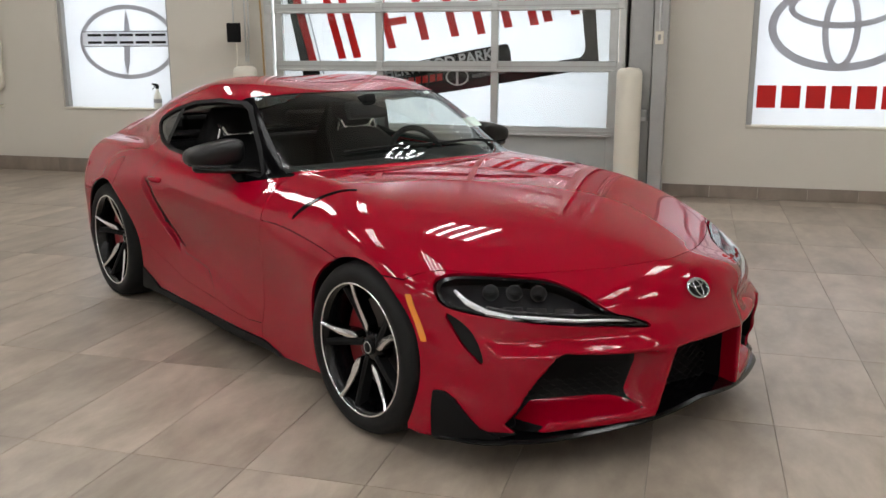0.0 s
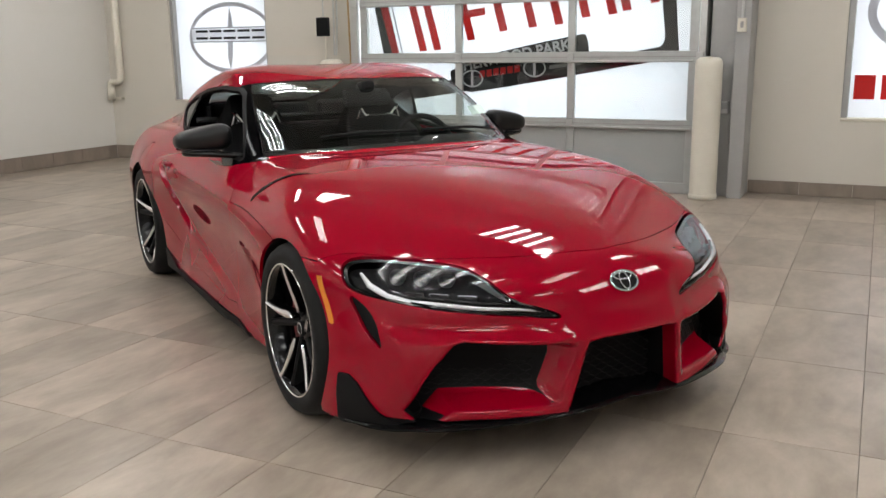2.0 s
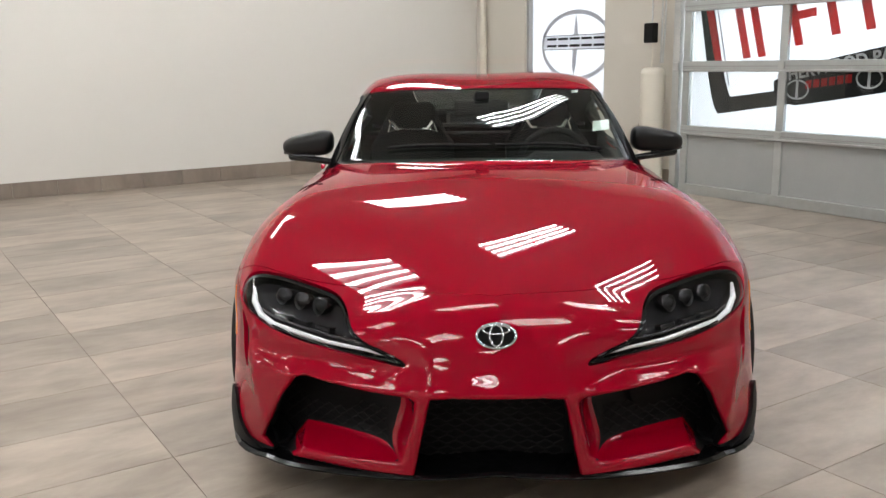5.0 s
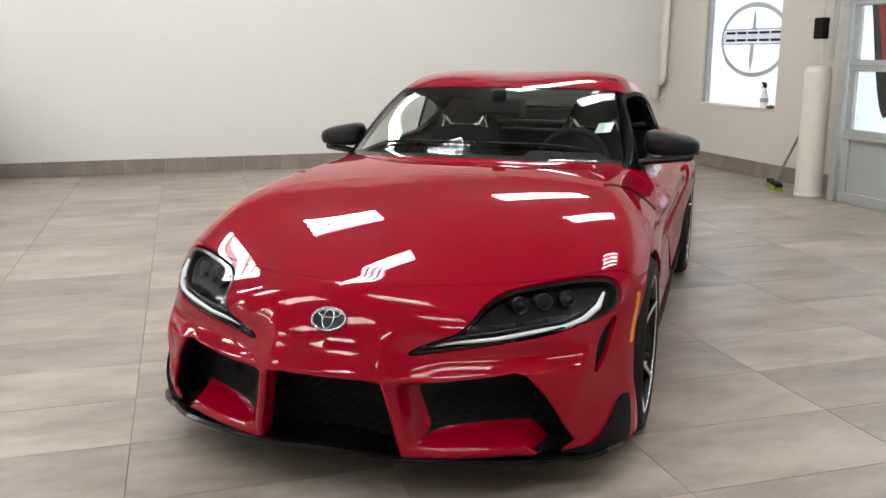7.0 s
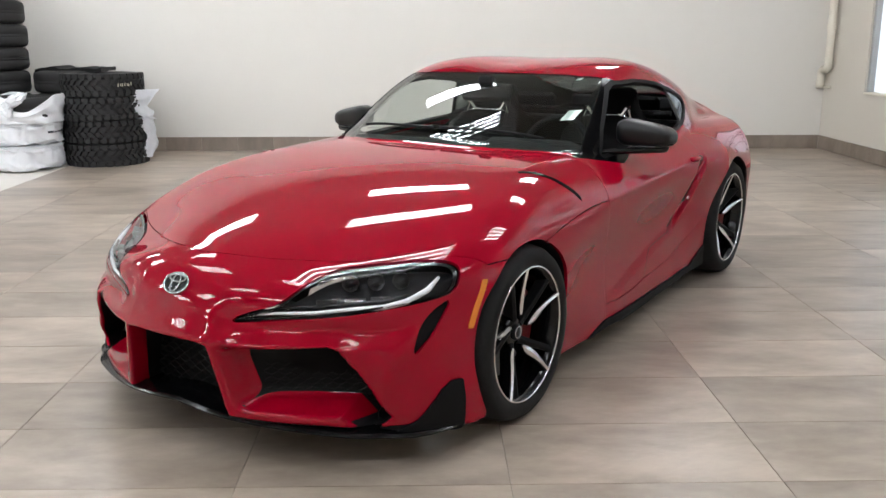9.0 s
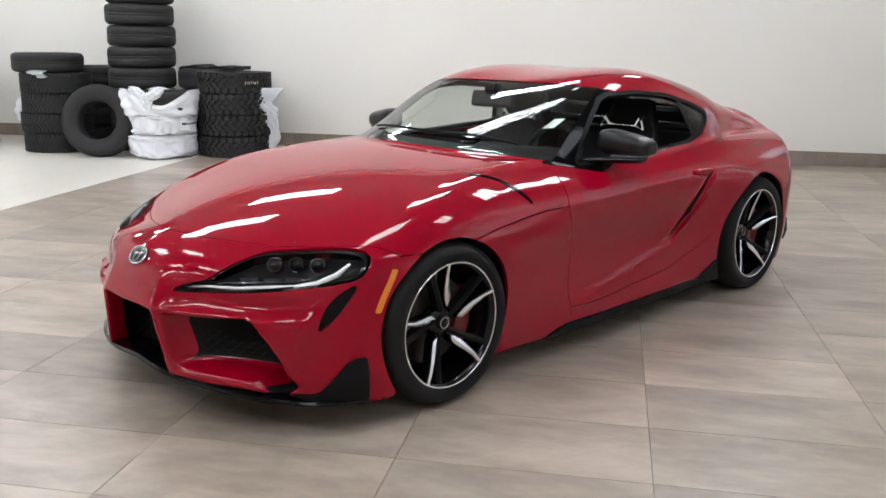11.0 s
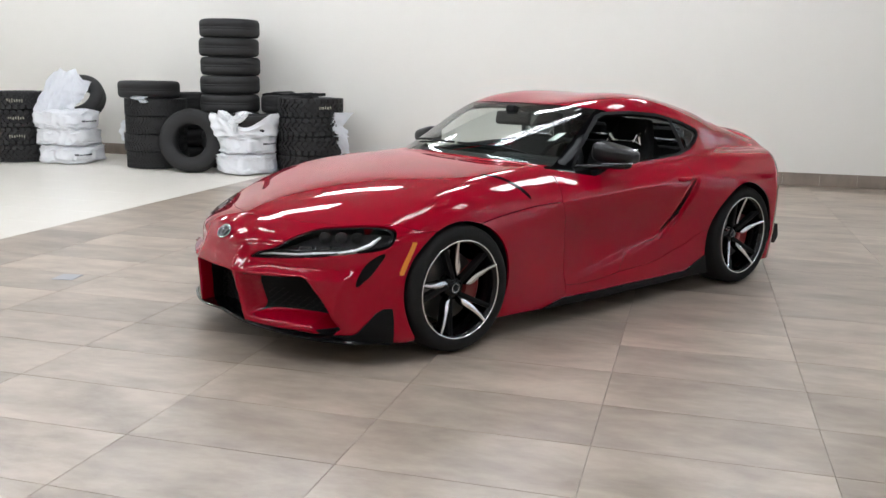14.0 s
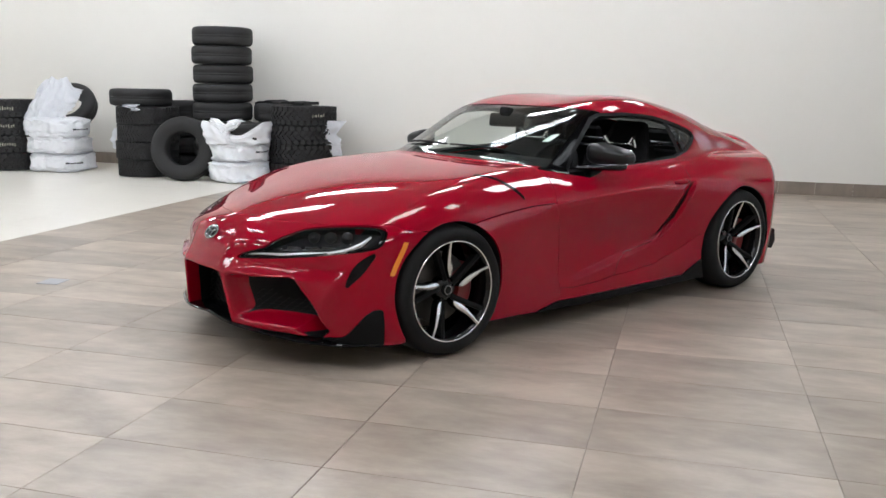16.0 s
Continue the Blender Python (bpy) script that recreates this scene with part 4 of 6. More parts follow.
class Skin:
    """Triangles with normals, that can be cut along the zero line of a field."""
    def __init__(self, v, n, t):
        self.v, self.n, self.t = v, n, t

    def cut(self, fn):
        """The parts where fn < 0 and where fn >= 0."""
        f = fn(self.v[:, 0], self.v[:, 1], self.v[:, 2])
        neg = f < 0
        k = neg[self.t].sum(1)
        inn, out = [self.t[k == 3]], [self.t[k == 0]]
        v, n = self.v, self.n
        mixed = self.t[(k == 1) | (k == 2)]
        if len(mixed):
            m = neg[mixed]
            lone = np.where(m.sum(1) == 1, m.argmax(1), (~m).argmax(1))
            r = np.arange(len(mixed))
            a, b, c = mixed[r, lone], mixed[r, (lone + 1) % 3], mixed[r, (lone + 2) % 3]
            pair = np.concatenate([np.stack([a, b], 1), np.stack([a, c], 1)])
            key = np.sort(pair, 1)
            uniq, inv = np.unique(key, axis=0, return_inverse=True)
            inv = inv.reshape(-1)
            s = f[uniq[:, 0]] / (f[uniq[:, 0]] - f[uniq[:, 1]])
            nv = v[uniq[:, 0]] + (v[uniq[:, 1]] - v[uniq[:, 0]]) * s[:, None]
            nn = n[uniq[:, 0]] + (n[uniq[:, 1]] - n[uniq[:, 0]]) * s[:, None]
            pab, pac = inv[:len(mixed)] + len(v), inv[len(mixed):] + len(v)
            v, n = np.concatenate([v, nv]), np.concatenate([n, nn])
            tip = np.stack([a, pab, pac], 1)
            rest = np.concatenate([np.stack([pab, b, c], 1), np.stack([pab, c, pac], 1)])
            lone_in = neg[a]
            two = np.concatenate([lone_in, lone_in])
            inn += [tip[lone_in], rest[~two]]
            out += [tip[~lone_in], rest[two]]
        return Skin(v, n, np.concatenate(inn)), Skin(v, n, np.concatenate(out))

    def pick(self, fn):
        c = self.v[self.t].mean(1)
        return Skin(self.v, self.n, self.t[fn(c[:, 0], c[:, 1], c[:, 2])])

    def pieces(self, least=40):
        """The separate pieces with at least that many triangles."""
        mark = np.arange(len(self.v))
        while True:
            low = mark[self.t].min(1)
            new_mark = mark.copy()
            for k in range(3):
                np.minimum.at(new_mark, self.t[:, k], low)
            if (new_mark == mark).all():
                break
            mark = new_mark
        own = mark[self.t[:, 0]]
        return [Skin(self.v, self.n, self.t[own == m]) for m in np.unique(own) if (own == m).sum() >= least]

    def moved(self, d):
        n = self.n / np.maximum(np.linalg.norm(self.n, axis=1), 1e-9)[:, None]
        return Skin(self.v + n * d, self.n, self.t)

    def build(self, name, material, parent, label="", flange=0.0):
        """The skin as a mesh; flange: how far its rims are turned inwards."""
        keep, t = np.unique(self.t, return_inverse=True)
        t = t.reshape(-1, 3)
        v, n = self.v[keep], self.n[keep]
        n = n / np.maximum(np.linalg.norm(n, axis=1), 1e-9)[:, None]
        loop_n = n[t].reshape(-1, 3)
        if flange > 0:
            e = np.concatenate([t[:, [0, 1]], t[:, [1, 2]], t[:, [2, 0]]])
            code = np.sort(e, 1)
            _, inv, cnt = np.unique(code, axis=0, return_inverse=True, return_counts=True)
            rim = e[cnt[inv.reshape(-1)] == 1]
            rim = rim[np.abs(v[rim][:, :, 1]).max(1) > 1e-5]
            ids, r = np.unique(rim, return_inverse=True)
            r = r.reshape(-1, 2)
            a = len(v)
            b = a + len(ids)
            top, low = v[ids], v[ids] - n[ids] * flange
            v = np.concatenate([v, top, low])
            t2 = np.concatenate([np.stack([r[:, 1] + a, r[:, 0] + a, r[:, 0] + b], 1), np.stack([r[:, 1] + a, r[:, 0] + b, r[:, 1] + b], 1)])
            p = v[t2]
            fn2 = np.cross(p[:, 1] - p[:, 0], p[:, 2] - p[:, 0])
            fn2 /= np.maximum(np.linalg.norm(fn2, axis=1), 1e-12)[:, None]
            loop_n = np.concatenate([loop_n, np.repeat(fn2, 3, 0)])
            t = np.concatenate([t, t2])
        me = bpy.data.meshes.new(name)
        me.from_pydata(v.tolist(), [], t.tolist())
        me.materials.append(material)
        me.shade_smooth()
        me.normals_split_custom_set(loop_n.tolist())
        ob = new(name, me)
        ob.parent = parent
        if label:
            tagged(ob, label)
        return ob


# ---- the car ----
car = thing("sports_car", "glossy red two-door sports coupe with black mirrors and spoked wheels", "car")
V, T = polygonise(body_field, (-2.30, -0.005, 0.085), (2.16, 0.98, 1.30), 0.010)
skin = Skin(V, slopes(body_field, V), T)

HEADLAMP = rounded([(.235, .484), (.31, .517), (.37, .533), (.408, .560), (.435, .605), (.472, .628), (.545, .637), (.61, .644), (.68, .650), (.75, .650), (.79, .634), (.806, .603), (.805, .567), (.78, .553), (.735, .544), (.68, .535), (.605, .522), (.535, .512), (.47, .503), (.385, .494), (.31, .487)], 2)
SCREEN = [(-.04, -.2), (-.04, .05), (-.038, .30), (-.04, .45), (-.078, .545), (.10, .597), (.26, .630), (.42, .668), (.49, .600), (.57, .49), (.635, .35), (.66, .2), (.668, 0), (.66, -.2)]
SIDE_GLASS = [(.28, .850), (.19, .945), (.07, 1.04), (-.03, 1.11), (-.09, 1.130), (-.30, 1.134), (-.546, 1.113), (-.76, 1.069), (-.886, 1.03), (-.932, 1.012), (-.94, .995), (-.90, .965), (-.812, .922), (-.676, .893), (-.44, .881), (-.24, .870), (0, .856)]
PILLAR = [(-.065, .53), (-.13, .60), (-.12, .70), (.10, .76), (.30, .80), (.52, .74), (.46, .65), (.42, .66), (.26, .622), (.10, .59)]
DOOR_EDGE = [(.40, .92), (.461, .825), (.514, .755), (.511, .69), (.476, .588), (.445, .438), (.448, .295), (.431, .222), (.318, .213), (.129, .219), (-.021, .234), (-.078, .318), (-.134, .356), (-.392, .392), (-.43, .428), (-.54, .542), (-.60, .655), (-.655, .75), (-.70, .92)]
SILL = [(-.021, .234), (-.178, .241), (-.391, .258), (-.643, .325), (-.80, .40), (-.95, .40), (-.95, .05), (.431, .05), (.431, .222), (.318, .213), (.129, .219)]
SCOOP = [(-.705, .755), (-.675, .72), (-.64, .63), (-.595, .515), (-.505, .44), (-.40, .395), (-.425, .432), (-.535, .545), (-.587, .65), (-.64, .73), (-.66, .75)]
SLIT = [(1.64, .548), (1.69, .522), (1.73, .49), (1.762, .45), (1.785, .40), (1.775, .385), (1.745, .412), (1.705, .445), (1.672, .486), (1.64, .525)]
MARKER = [(1.498, .586), (1.519, .588), (1.594, .438), (1.571, .436)]
END_PLATE = [(1.632, .286), (1.672, .286), (1.708, .266), (1.748, .222), (1.783, .175), (1.82, .152), (1.84, .09), (1.68, .09), (1.632, .128)]
BONNET_VENT = [(.93, .645), (.885, .68), (.825, .735), (.765, .80), (.735, .83), (.728, .822), (.75, .79), (.80, .735), (.86, .68), (.912, .64)]
REAR_GLASS = [(-.98, -.2), (-.98, .30), (-1.04, .40), (-1.40, .38), (-1.66, .33), (-1.70, .0), (-1.70, -.2)]
TAIL_LAMP = [(.40, .70), (.55, .712), (.68, .73), (.69, .70), (.58, .665), (.42, .66)]
SIDE_SEAM = Sheet((0.0, 1.0), [(0.3, .693, .693), (.52, .693, .693), (.67, .69, .69), (.83, .677, .677), (1.03, .654, .654), (1.14, .636, .636), (1.38, .628, .628), (1.47, .628, .628), (1.56, .617, .617), (1.9, .60, .60)])
NOSE_SEAM = Sheet((0.0, 1.0), [(0, 1.931, 1.931), (.2, 1.885, 1.885), (.37, 1.808, 1.808), (.47, 1.755, 1.755), (.62, 1.66, 1.66), (.75, 1.56, 1.56), (.8, 1.52, 1.52), (1.0, 1.3, 1.3)])


def flat(outline, first, second, limit=None, grow=0.0):
    """A field from an outline seen along the third axis; limit narrows it to where that is negative."""
    pick = {"x": 0, "y": 1, "z": 2}
    a, b = pick[first], pick[second]

    def fn(x, y, z):
        p = (x, np.abs(y), z)
        f = poly_field(p[a], p[b], outline) - grow
        return f if limit is None else np.maximum(f, limit(*p))
    return fn


def take(s, fn, gap=0.0):
    """The piece inside fn and the rest, with a joint of twice the gap between them."""
    inn = s.cut(lambda x, y, z: fn(x, y, z) + gap)[0]
    out = s.cut(lambda x, y, z: fn(x, y, z) - gap)[1]
    return inn, out


def sides(s, name, material, label="", flange=0.0):
    return [s.pick(lambda x, y, z, k=k: y * k > 0).build(name, material, car, label, flange) for k in (1, -1)]


_, skin = take(skin, lambda x, y, z: arch_field(x, np.abs(y), z))
lamp, skin = take(skin, flat(HEADLAMP, "y", "z", lambda x, y, z: 1.40 - x), 0.003)
slit, skin = take(skin, flat(rounded(SLIT, 2), "x", "z", lambda x, y, z: 0.6 - y, grow=-0.001))
marker, skin = take(skin, flat(MARKER, "x", "z", lambda x, y, z: 0.7 - y))
plate, skin = take(skin, flat(END_PLATE, "x", "z", lambda x, y, z: 0.6 - y))
scoop, skin = take(skin, flat(SCOOP, "x", "z", lambda x, y, z: 0.6 - y, grow=-0.010))
screen, skin = take(skin, flat(SCREEN, "x", "y", lambda x, y, z: 0.80 - z), 0.002)
hatch, skin = take(skin, flat(REAR_GLASS, "x", "y", lambda x, y, z: 0.80 - z), 0.002)
window, skin = take(skin, flat(SIDE_GLASS, "x", "z", lambda x, y, z: 0.4 - y))
trim, skin = take(skin, flat(SIDE_GLASS, "x", "z", lambda x, y, z: 0.4 - y, grow=0.017))
pillar, skin = take(skin, flat(PILLAR, "x", "y", lambda x, y, z: 0.822 + 0.17 * (x - 0.28) - z), 0.001)
vent, skin = take(skin, flat(BONNET_VENT, "x", "y", lambda x, y, z: 0.60 - z))
tail, skin = take(skin, flat(TAIL_LAMP, "y", "z", lambda x, y, z: x + 1.5), 0.002)
skirt, skin = take(skin, lambda x, y, z: np.maximum(np.maximum(z - 0.152 + 0.22 * np.maximum(x - 0.45, 0) - 0.5 * np.maximum(-0.68 - x, 0), x - 0.95), -1.0 - x), 0.002)
under, skin = take(skin, lambda x, y, z: z - 0.118 - 0.046 * np.clip((x - 1.6) / 0.35, 0, 1))
mouth, skin = take(skin, lambda x, y, z: np.minimum(
    np.maximum(np.maximum(x - nose_x(np.abs(y), z) + 0.07, np.abs(y) - 0.265), grille_field(x, np.abs(y), z) - 0.03),
    np.maximum(np.maximum(np.maximum(x - nose_x(np.abs(y), z) + 0.016, 0.008 - scoop_floor(x, np.abs(y), z)), inner_wall(x, np.abs(y), z) + 0.010), intake_field(x, np.abs(y), z) - 0.03)))
lip, skin = take(skin, lambda x, y, z: np.maximum(z - 0.183 + 0.045 * np.abs(y) - 0.12 * np.maximum(np.abs(y) - 0.62, 0), 1.635 - x), 0.001)


def bonnet_field(x, y, z):
    y = np.abs(y)
    return np.maximum(np.maximum(SIDE_SEAM(x, x * 0) - z, x - NOSE_SEAM(y, y * 0)), 0.47 + 0.3 * np.maximum(0.84 - z, 0) - x)


bonnet, skin = take(skin, bonnet_field, 0.0017)
door, skin = take(skin, flat(DOOR_EDGE, "x", "z", lambda x, y, z: 0.4 - y), 0.0013)
sill, skin = take(skin, flat(SILL, "x", "z", lambda x, y, z: 0.4 - y), 0.0009)
nose, skin = take(skin, lambda x, y, z: 1.40 + 0.25 * np.maximum(0.62 - z, 0) - x, 0.0015)
wing, skin = take(skin, lambda x, y, z: 0.40 - x, 0.0)
fuel, skin = take(skin, lambda x, y, z: np.maximum(np.sqrt((x + 1.10) ** 2 + (z - 0.735) ** 2) - 0.075, y), 0.0022)

bonnet.build("bonnet", PAINT, car, "red clamshell bonnet", 0.018)
nose.build("front_bumper", PAINT, car, "", 0.014)
sides(wing.pick(lambda x, y, z: x < AXLE_F), "front_wing", PAINT, "", 0.012)
sides(wing.pick(lambda x, y, z: (x >= AXLE_F) & (z > 0.3)), "wing_tip", PAINT, "", 0.012)
for d, k in zip(sides(door, "door", PAINT, "", 0.02), (1, -1)):
    bm = tube([(x, k * (surface(x, 0, 0.746, "y") + out), 0.747) for x, out in ((-0.625, 0.002), (-0.59, 0.010), (-0.54, 0.010), (-0.495, 0.002))], [0.011, 0.015, 0.015, 0.011], 10)
    part("door_handle", bm, PAINT, d, smooth=True)
sides(sill, "sill_panel", PAINT, "", 0.012)
skin.build("rear_body", PAINT, car, "red roof and rear quarters in one skin", 0.0)
fuel.build("fuel_flap", PAINT, car, "", 0.015)
sides(plate, "end_plate", BLACK_SATIN, "matt black corner plate")
sides(plate.moved(0.010), "end_plate_face", BLACK_SATIN, "", 0.012)
sides(slit.moved(-0.016), "corner_vent", BLACK_SATIN, "black blind vent")
# scoop floor coloured black to stand for the shade deep in the slot
sides(scoop.moved(-0.012), "side_scoop", BLACK_SATIN, "blind scoop, black for the shade in its depth")
sides(marker.moved(0.002), "side_marker", AMBER, "amber side marker", 0.004)
sides(pillar, "windscreen_pillar", PILLAR_BLACK, "gloss black pillar", 0.02)
sides(trim.moved(-0.002), "window_trim", BLACK_SATIN, "", 0.02)
sides(vent.moved(0.003), "bonnet_vent", PILLAR_BLACK, "black blade vent", 0.004)
sides(tail, "tail_lamp", RED_LENS, "dark red lamp")
sides(skirt.moved(0.008), "side_skirt", BLACK_SATIN, "satin black skirt", 0.01)
for x0, x1 in ((-3, AXLE_R), (AXLE_R, AXLE_F), (AXLE_F, 3)):
    sides(under.pick(lambda x, y, z: (x >= x0) & (x < x1)), "underbody", BLACK_SATIN)
mouth.build("intake_lining", BLACK_SATIN, car, "black intake walls")
for piece in lip.pieces():
    piece.build("chin", BLACK_SATIN, car, "black lower lip")
glass_pane = screen.moved(-0.003).build("windscreen", WINDSCREEN, car, "clear laminated windscreen")
glass_pane.visible_shadow = False
rear_pane = hatch.moved(-0.003).build("rear_window", TINT, car, "tinted rear window")
rear_pane.visible_shadow = False
quarter = window.pick(lambda x, y, z: x < -0.70 + 0.33 * (z - 1.0))
for q in sides(quarter.moved(-0.008), "quarter_window", TINT, "fixed tinted quarter window"):
    q.visible_shadow = False
bar = window.cut(lambda x, y, z: np.abs(x + 0.70 - 0.33 * (z - 1.0)) - 0.02)[0]
sides(bar.moved(-0.004), "quarter_post", BLACK_SATIN)
# cabin lining: the inner side of roof, doors and quarters
sides(door.pick(lambda x, y, z: z < 0.86).moved(-0.045), "door_card", CABIN, "black door card")
skin.pick(lambda x, y, z: (x < 0.4) & (z > 0.35)).moved(-0.008).build("headlining", CABIN, car, "black roof lining")
sides(trim.moved(-0.03), "window_lining", CABIN)
sides(pillar.moved(-0.03), "pillar_lining", CABIN)

# head lamps: clear lens over a dark housing with a light guide and three lenses
for k in (1, -1):
    piece = lamp.pick(lambda x, y, z: y * k > 0)
    lens = piece.moved(0.001).build("head_lamp", LAMP_GLASS, car, "clear lens over dark projector lamps", 0.006)
    lens.visible_shadow = False
    piece.moved(-0.045).build("lamp_housing", LAMP_DARK, lens)
    ring_band = piece.cut(lambda x, y, z: -(poly_field(np.abs(y), z, HEADLAMP) + 0.010))[0]
    ring_band.moved(-0.002).build("lamp_surround", BLACK_GLOSS, lens, "gloss black lamp rim")
    guide = [(surface(0, y, z, "x") - 0.016, y, z) for y, z in ((.285, .499), (.373, .510), (.485, .516), (.583, .528), (.665, .535), (.715, .548), (.748, .575), (.757, .607))]
    gm = tube([(x, k * y, z + 0.002) for x, y, z in guide], [0.003, 0.005, 0.0065, 0.008, 0.009, 0.010, 0.010, 0.005], 8)
    part("light_guide", gm, DRL, lens, "frosted white light guide", smooth=True)
    gm = tube([(x - 0.01, k * (y - 0.006), z + 0.018) for x, y, z in guide[1:6]], 0.005, 6)
    part("lamp_bezel", gm, LAMP_CHROME, lens, smooth=True)
    for y, z in ((.655, .595), (.59, .592), (.525, .588)):
        at = pose(surface(0, y, z, "x") - 0.050, k * y, z, 0, -12, k * 40)
        part("projector", ring([(0.028, -0.03), (0.028, 0.004), (0.024, 0.006), (0.021, 0.0), (0.021, -0.03)], 20, "X"), LAMP_CHROME, lens, "", at, True)
        part("projector_lens", ring([(0.021, -0.004), (0.016, 0.004), (0.009, 0.008), (0.001, 0.010)], 20, "X", False), BLACK_GLOSS, lens, "dark domed lens", at, True)
    for y, z in ((.64, .556), (.575, .551), (.50, .546)):
        part("reflector", box(-0.02, 0.008, -0.033, 0.033, -0.008, 0.008, 0.003), LAMP_CHROME, lens, "", pose(surface(0, y, z, "x") - 0.035, k * y, z, 0, -12, k * 42))

# splitter round the chin and back along the corners
bm = bmesh.new()
half = []
for y in np.linspace(0, 0.70, 29):
    x = float(NOSE(np.array([y]), np.array([0.0]))[0])
    half.append((x - 0.030 + 0.042 * min(1, y / 0.6), float(y)))
half += [(1.845, 0.735), (1.810, 0.775), (1.765, 0.808), (1.710, 0.832), (1.675, 0.842), (1.640, 0.848)]
path = [(x, -y) for x, y in half[:0:-1]] + half
rows = []
for i, (x, y) in enumerate(path):
    (ax, ay), (bx, by) = path[max(i - 1, 0)], path[min(i + 1, len(path) - 1)]
    tx, ty = bx - ax, by - ay
    nx, ny = ty / math.hypot(tx, ty), -tx / math.hypot(tx, ty)
    base = 0.166 - 0.046 * min(abs(y) / 0.7, 1.0)
    prof = [(0.13, 0), (0.012, 0.002), (0, 0.008), (-0.001, 0.013), (0.010, 0.020), (0.05, 0.028), (0.13, 0.030)]
    rows.append([bm.verts.new((x - nx * d, y - ny * d, base + h)) for d, h in prof])
for a, b in zip(rows, rows[1:]):
    for j in range(len(a)):
        bm.faces.new((a[j], a[(j + 1) % len(a)], b[(j + 1) % len(b)], b[j]))
bm.faces.new(rows[0])
bm.faces.new(rows[-1][::-1])
part("splitter", bm, BLACK_GLOSS, car, "black front splitter")

# grille lattices
def lattice(width, rows, pitch, rise, r=0.0035):
    bm = bmesh.new()
    n = int(width / pitch)
    for j in range(rows):
        pts = [(0, -width / 2 + pitch * i, j * rise + (rise * 0.62 if (i + j) % 2 else 0)) for i in range(n + 1)]
        add_bm(bm, tube(pts, r, 5))
    return bm


part("grille", lattice(0.44, 13, 0.026, 0.0175, 0.0026), CABIN, car, "black lattice grille", pose(1.965, 0, 0.165))
for k in (1, -1):
    part("intake_grille", lattice(0.40, 8, 0.022, 0.0165, 0.0022), CABIN, car, "black lattice in the side intake", pose(1.873, k * 0.478, 0.212, 0, 0, k * 32))

for k in (1, -1):
    flap = [(0.385, 0.350), (0.395, 0.398), (0.56, 0.408), (0.588, 0.360), (0.60, 0.318), (0.42, 0.308)]
    bm = bmesh.new()
    face = [bm.verts.new((2.190 - 0.63 * y - 0.06 * (0.41 - z), k * y, z)) for y, z in rounded(flap, 2)]
    bm.faces.new(face)
    bmesh.ops.solidify(bm, geom=bm.faces[:], thickness=0.006)
    part("intake_flap", bm, BLACK_SATIN, car, "dark grey smooth panel in the side intake")

# bonnet badge: an oval with inner ovals, as plain shapes
badge = pose(surface(0, 0, 0.572, "x") + 0.005, 0, 0.572, 0, 52, 0)
def oval(a, b, r, n=32, z=0.0):
    pts = [(b * math.cos(2 * math.pi * i / n), a * math.sin(2 * math.pi * i / n), z) for i in range(n + 1)]
    return tube(pts, r, 8, False)


bm = bmesh.new()
bmesh.ops.create_circle(bm, cap_ends=True, segments=32, radius=1.0)
bm.transform(Matrix.Diagonal((0.036, 0.054, 1, 1)))
disc = part("badge", bm, BLACK_GLOSS, car, "black oval badge with chrome rings", badge)
part("badge_ring", oval(0.054, 0.036, 0.0038), SILVER, disc, "chrome oval ring", smooth=True)
part("badge_ring", oval(0.018, 0.031, 0.0025, z=0.002), SILVER, disc, "chrome oval ring", smooth=True)
part("badge_ring", oval(0.036, 0.013, 0.0025, z=0.002), SILVER, disc, "chrome oval ring", pose(-0.017, 0, 0), smooth=True)


# mirrors
def mirror_field(x, y, z):
    f = ((np.abs(x - 0.078 + 0.18 * (y - 0.84)) / 0.072) ** 3.2 + (np.abs(y - 0.838) / 0.126) ** 4.0 + (np.abs(z - 0.930 + 0.10 * (y - 0.80)) / (0.058 - 0.10 * (y - 0.80))) ** 3.0) ** (1 / 3.2) - 1
    return smax(f * 0.06, 0.005 - 0.25 * (y - 0.84) - x + 0.01, 0.01)


def foot_field(x, y, z):
    t = np.clip((y - 0.66) / 0.27, 0, 1)
    px, pz = 0.215 - 0.14 * t, 0.848 + 0.020 * t
    return np.sqrt(((x - px) / 1.9) ** 2 + (z - pz) ** 2 + np.maximum(np.abs(y - 0.795) - 0.125, 0) ** 2) - 0.013 - 0.006 * t


for fn, name, material, label in ((mirror_field, "door_mirror", MIRROR_BLACK, "gloss black door mirror"), (foot_field, "mirror_foot", BLACK_GLOSS, "")):
    v, t = polygonise(fn, (-0.12, 0.60, 0.80), (0.33, 1.02, 1.02), 0.0075)
    s = Skin(v, slopes(fn, v), t)
    for k in (1, -1):
        s.pick(lambda x, y, z: y * k > 0).build(name, material, car, label)
for k in (1, -1):
    part("mirror_glass", box(-0.002, 0.002, -0.08, 0.08, -0.035, 0.035, 0.0015), CHROME, car, "", pose(0.014, k * 0.842, 0.920, 0, 0, k * 14))
    part("mirror_signal", tube([(0.148, k * 0.80, 0.876), (0.132, k * 0.90, 0.880), (0.075, k * 0.958, 0.886)], 0.006, 6), LAMP_CHROME, car)
    part("sill_strip", tube([(x, k * (surface(x, 0, z, "y") + 0.001), z) for x, z in ((0.22, 0.848), (0.0, 0.855), (-0.22, 0.864), (-0.45, 0.873))], 0.004, 6), BLACK_GLOSS, car)

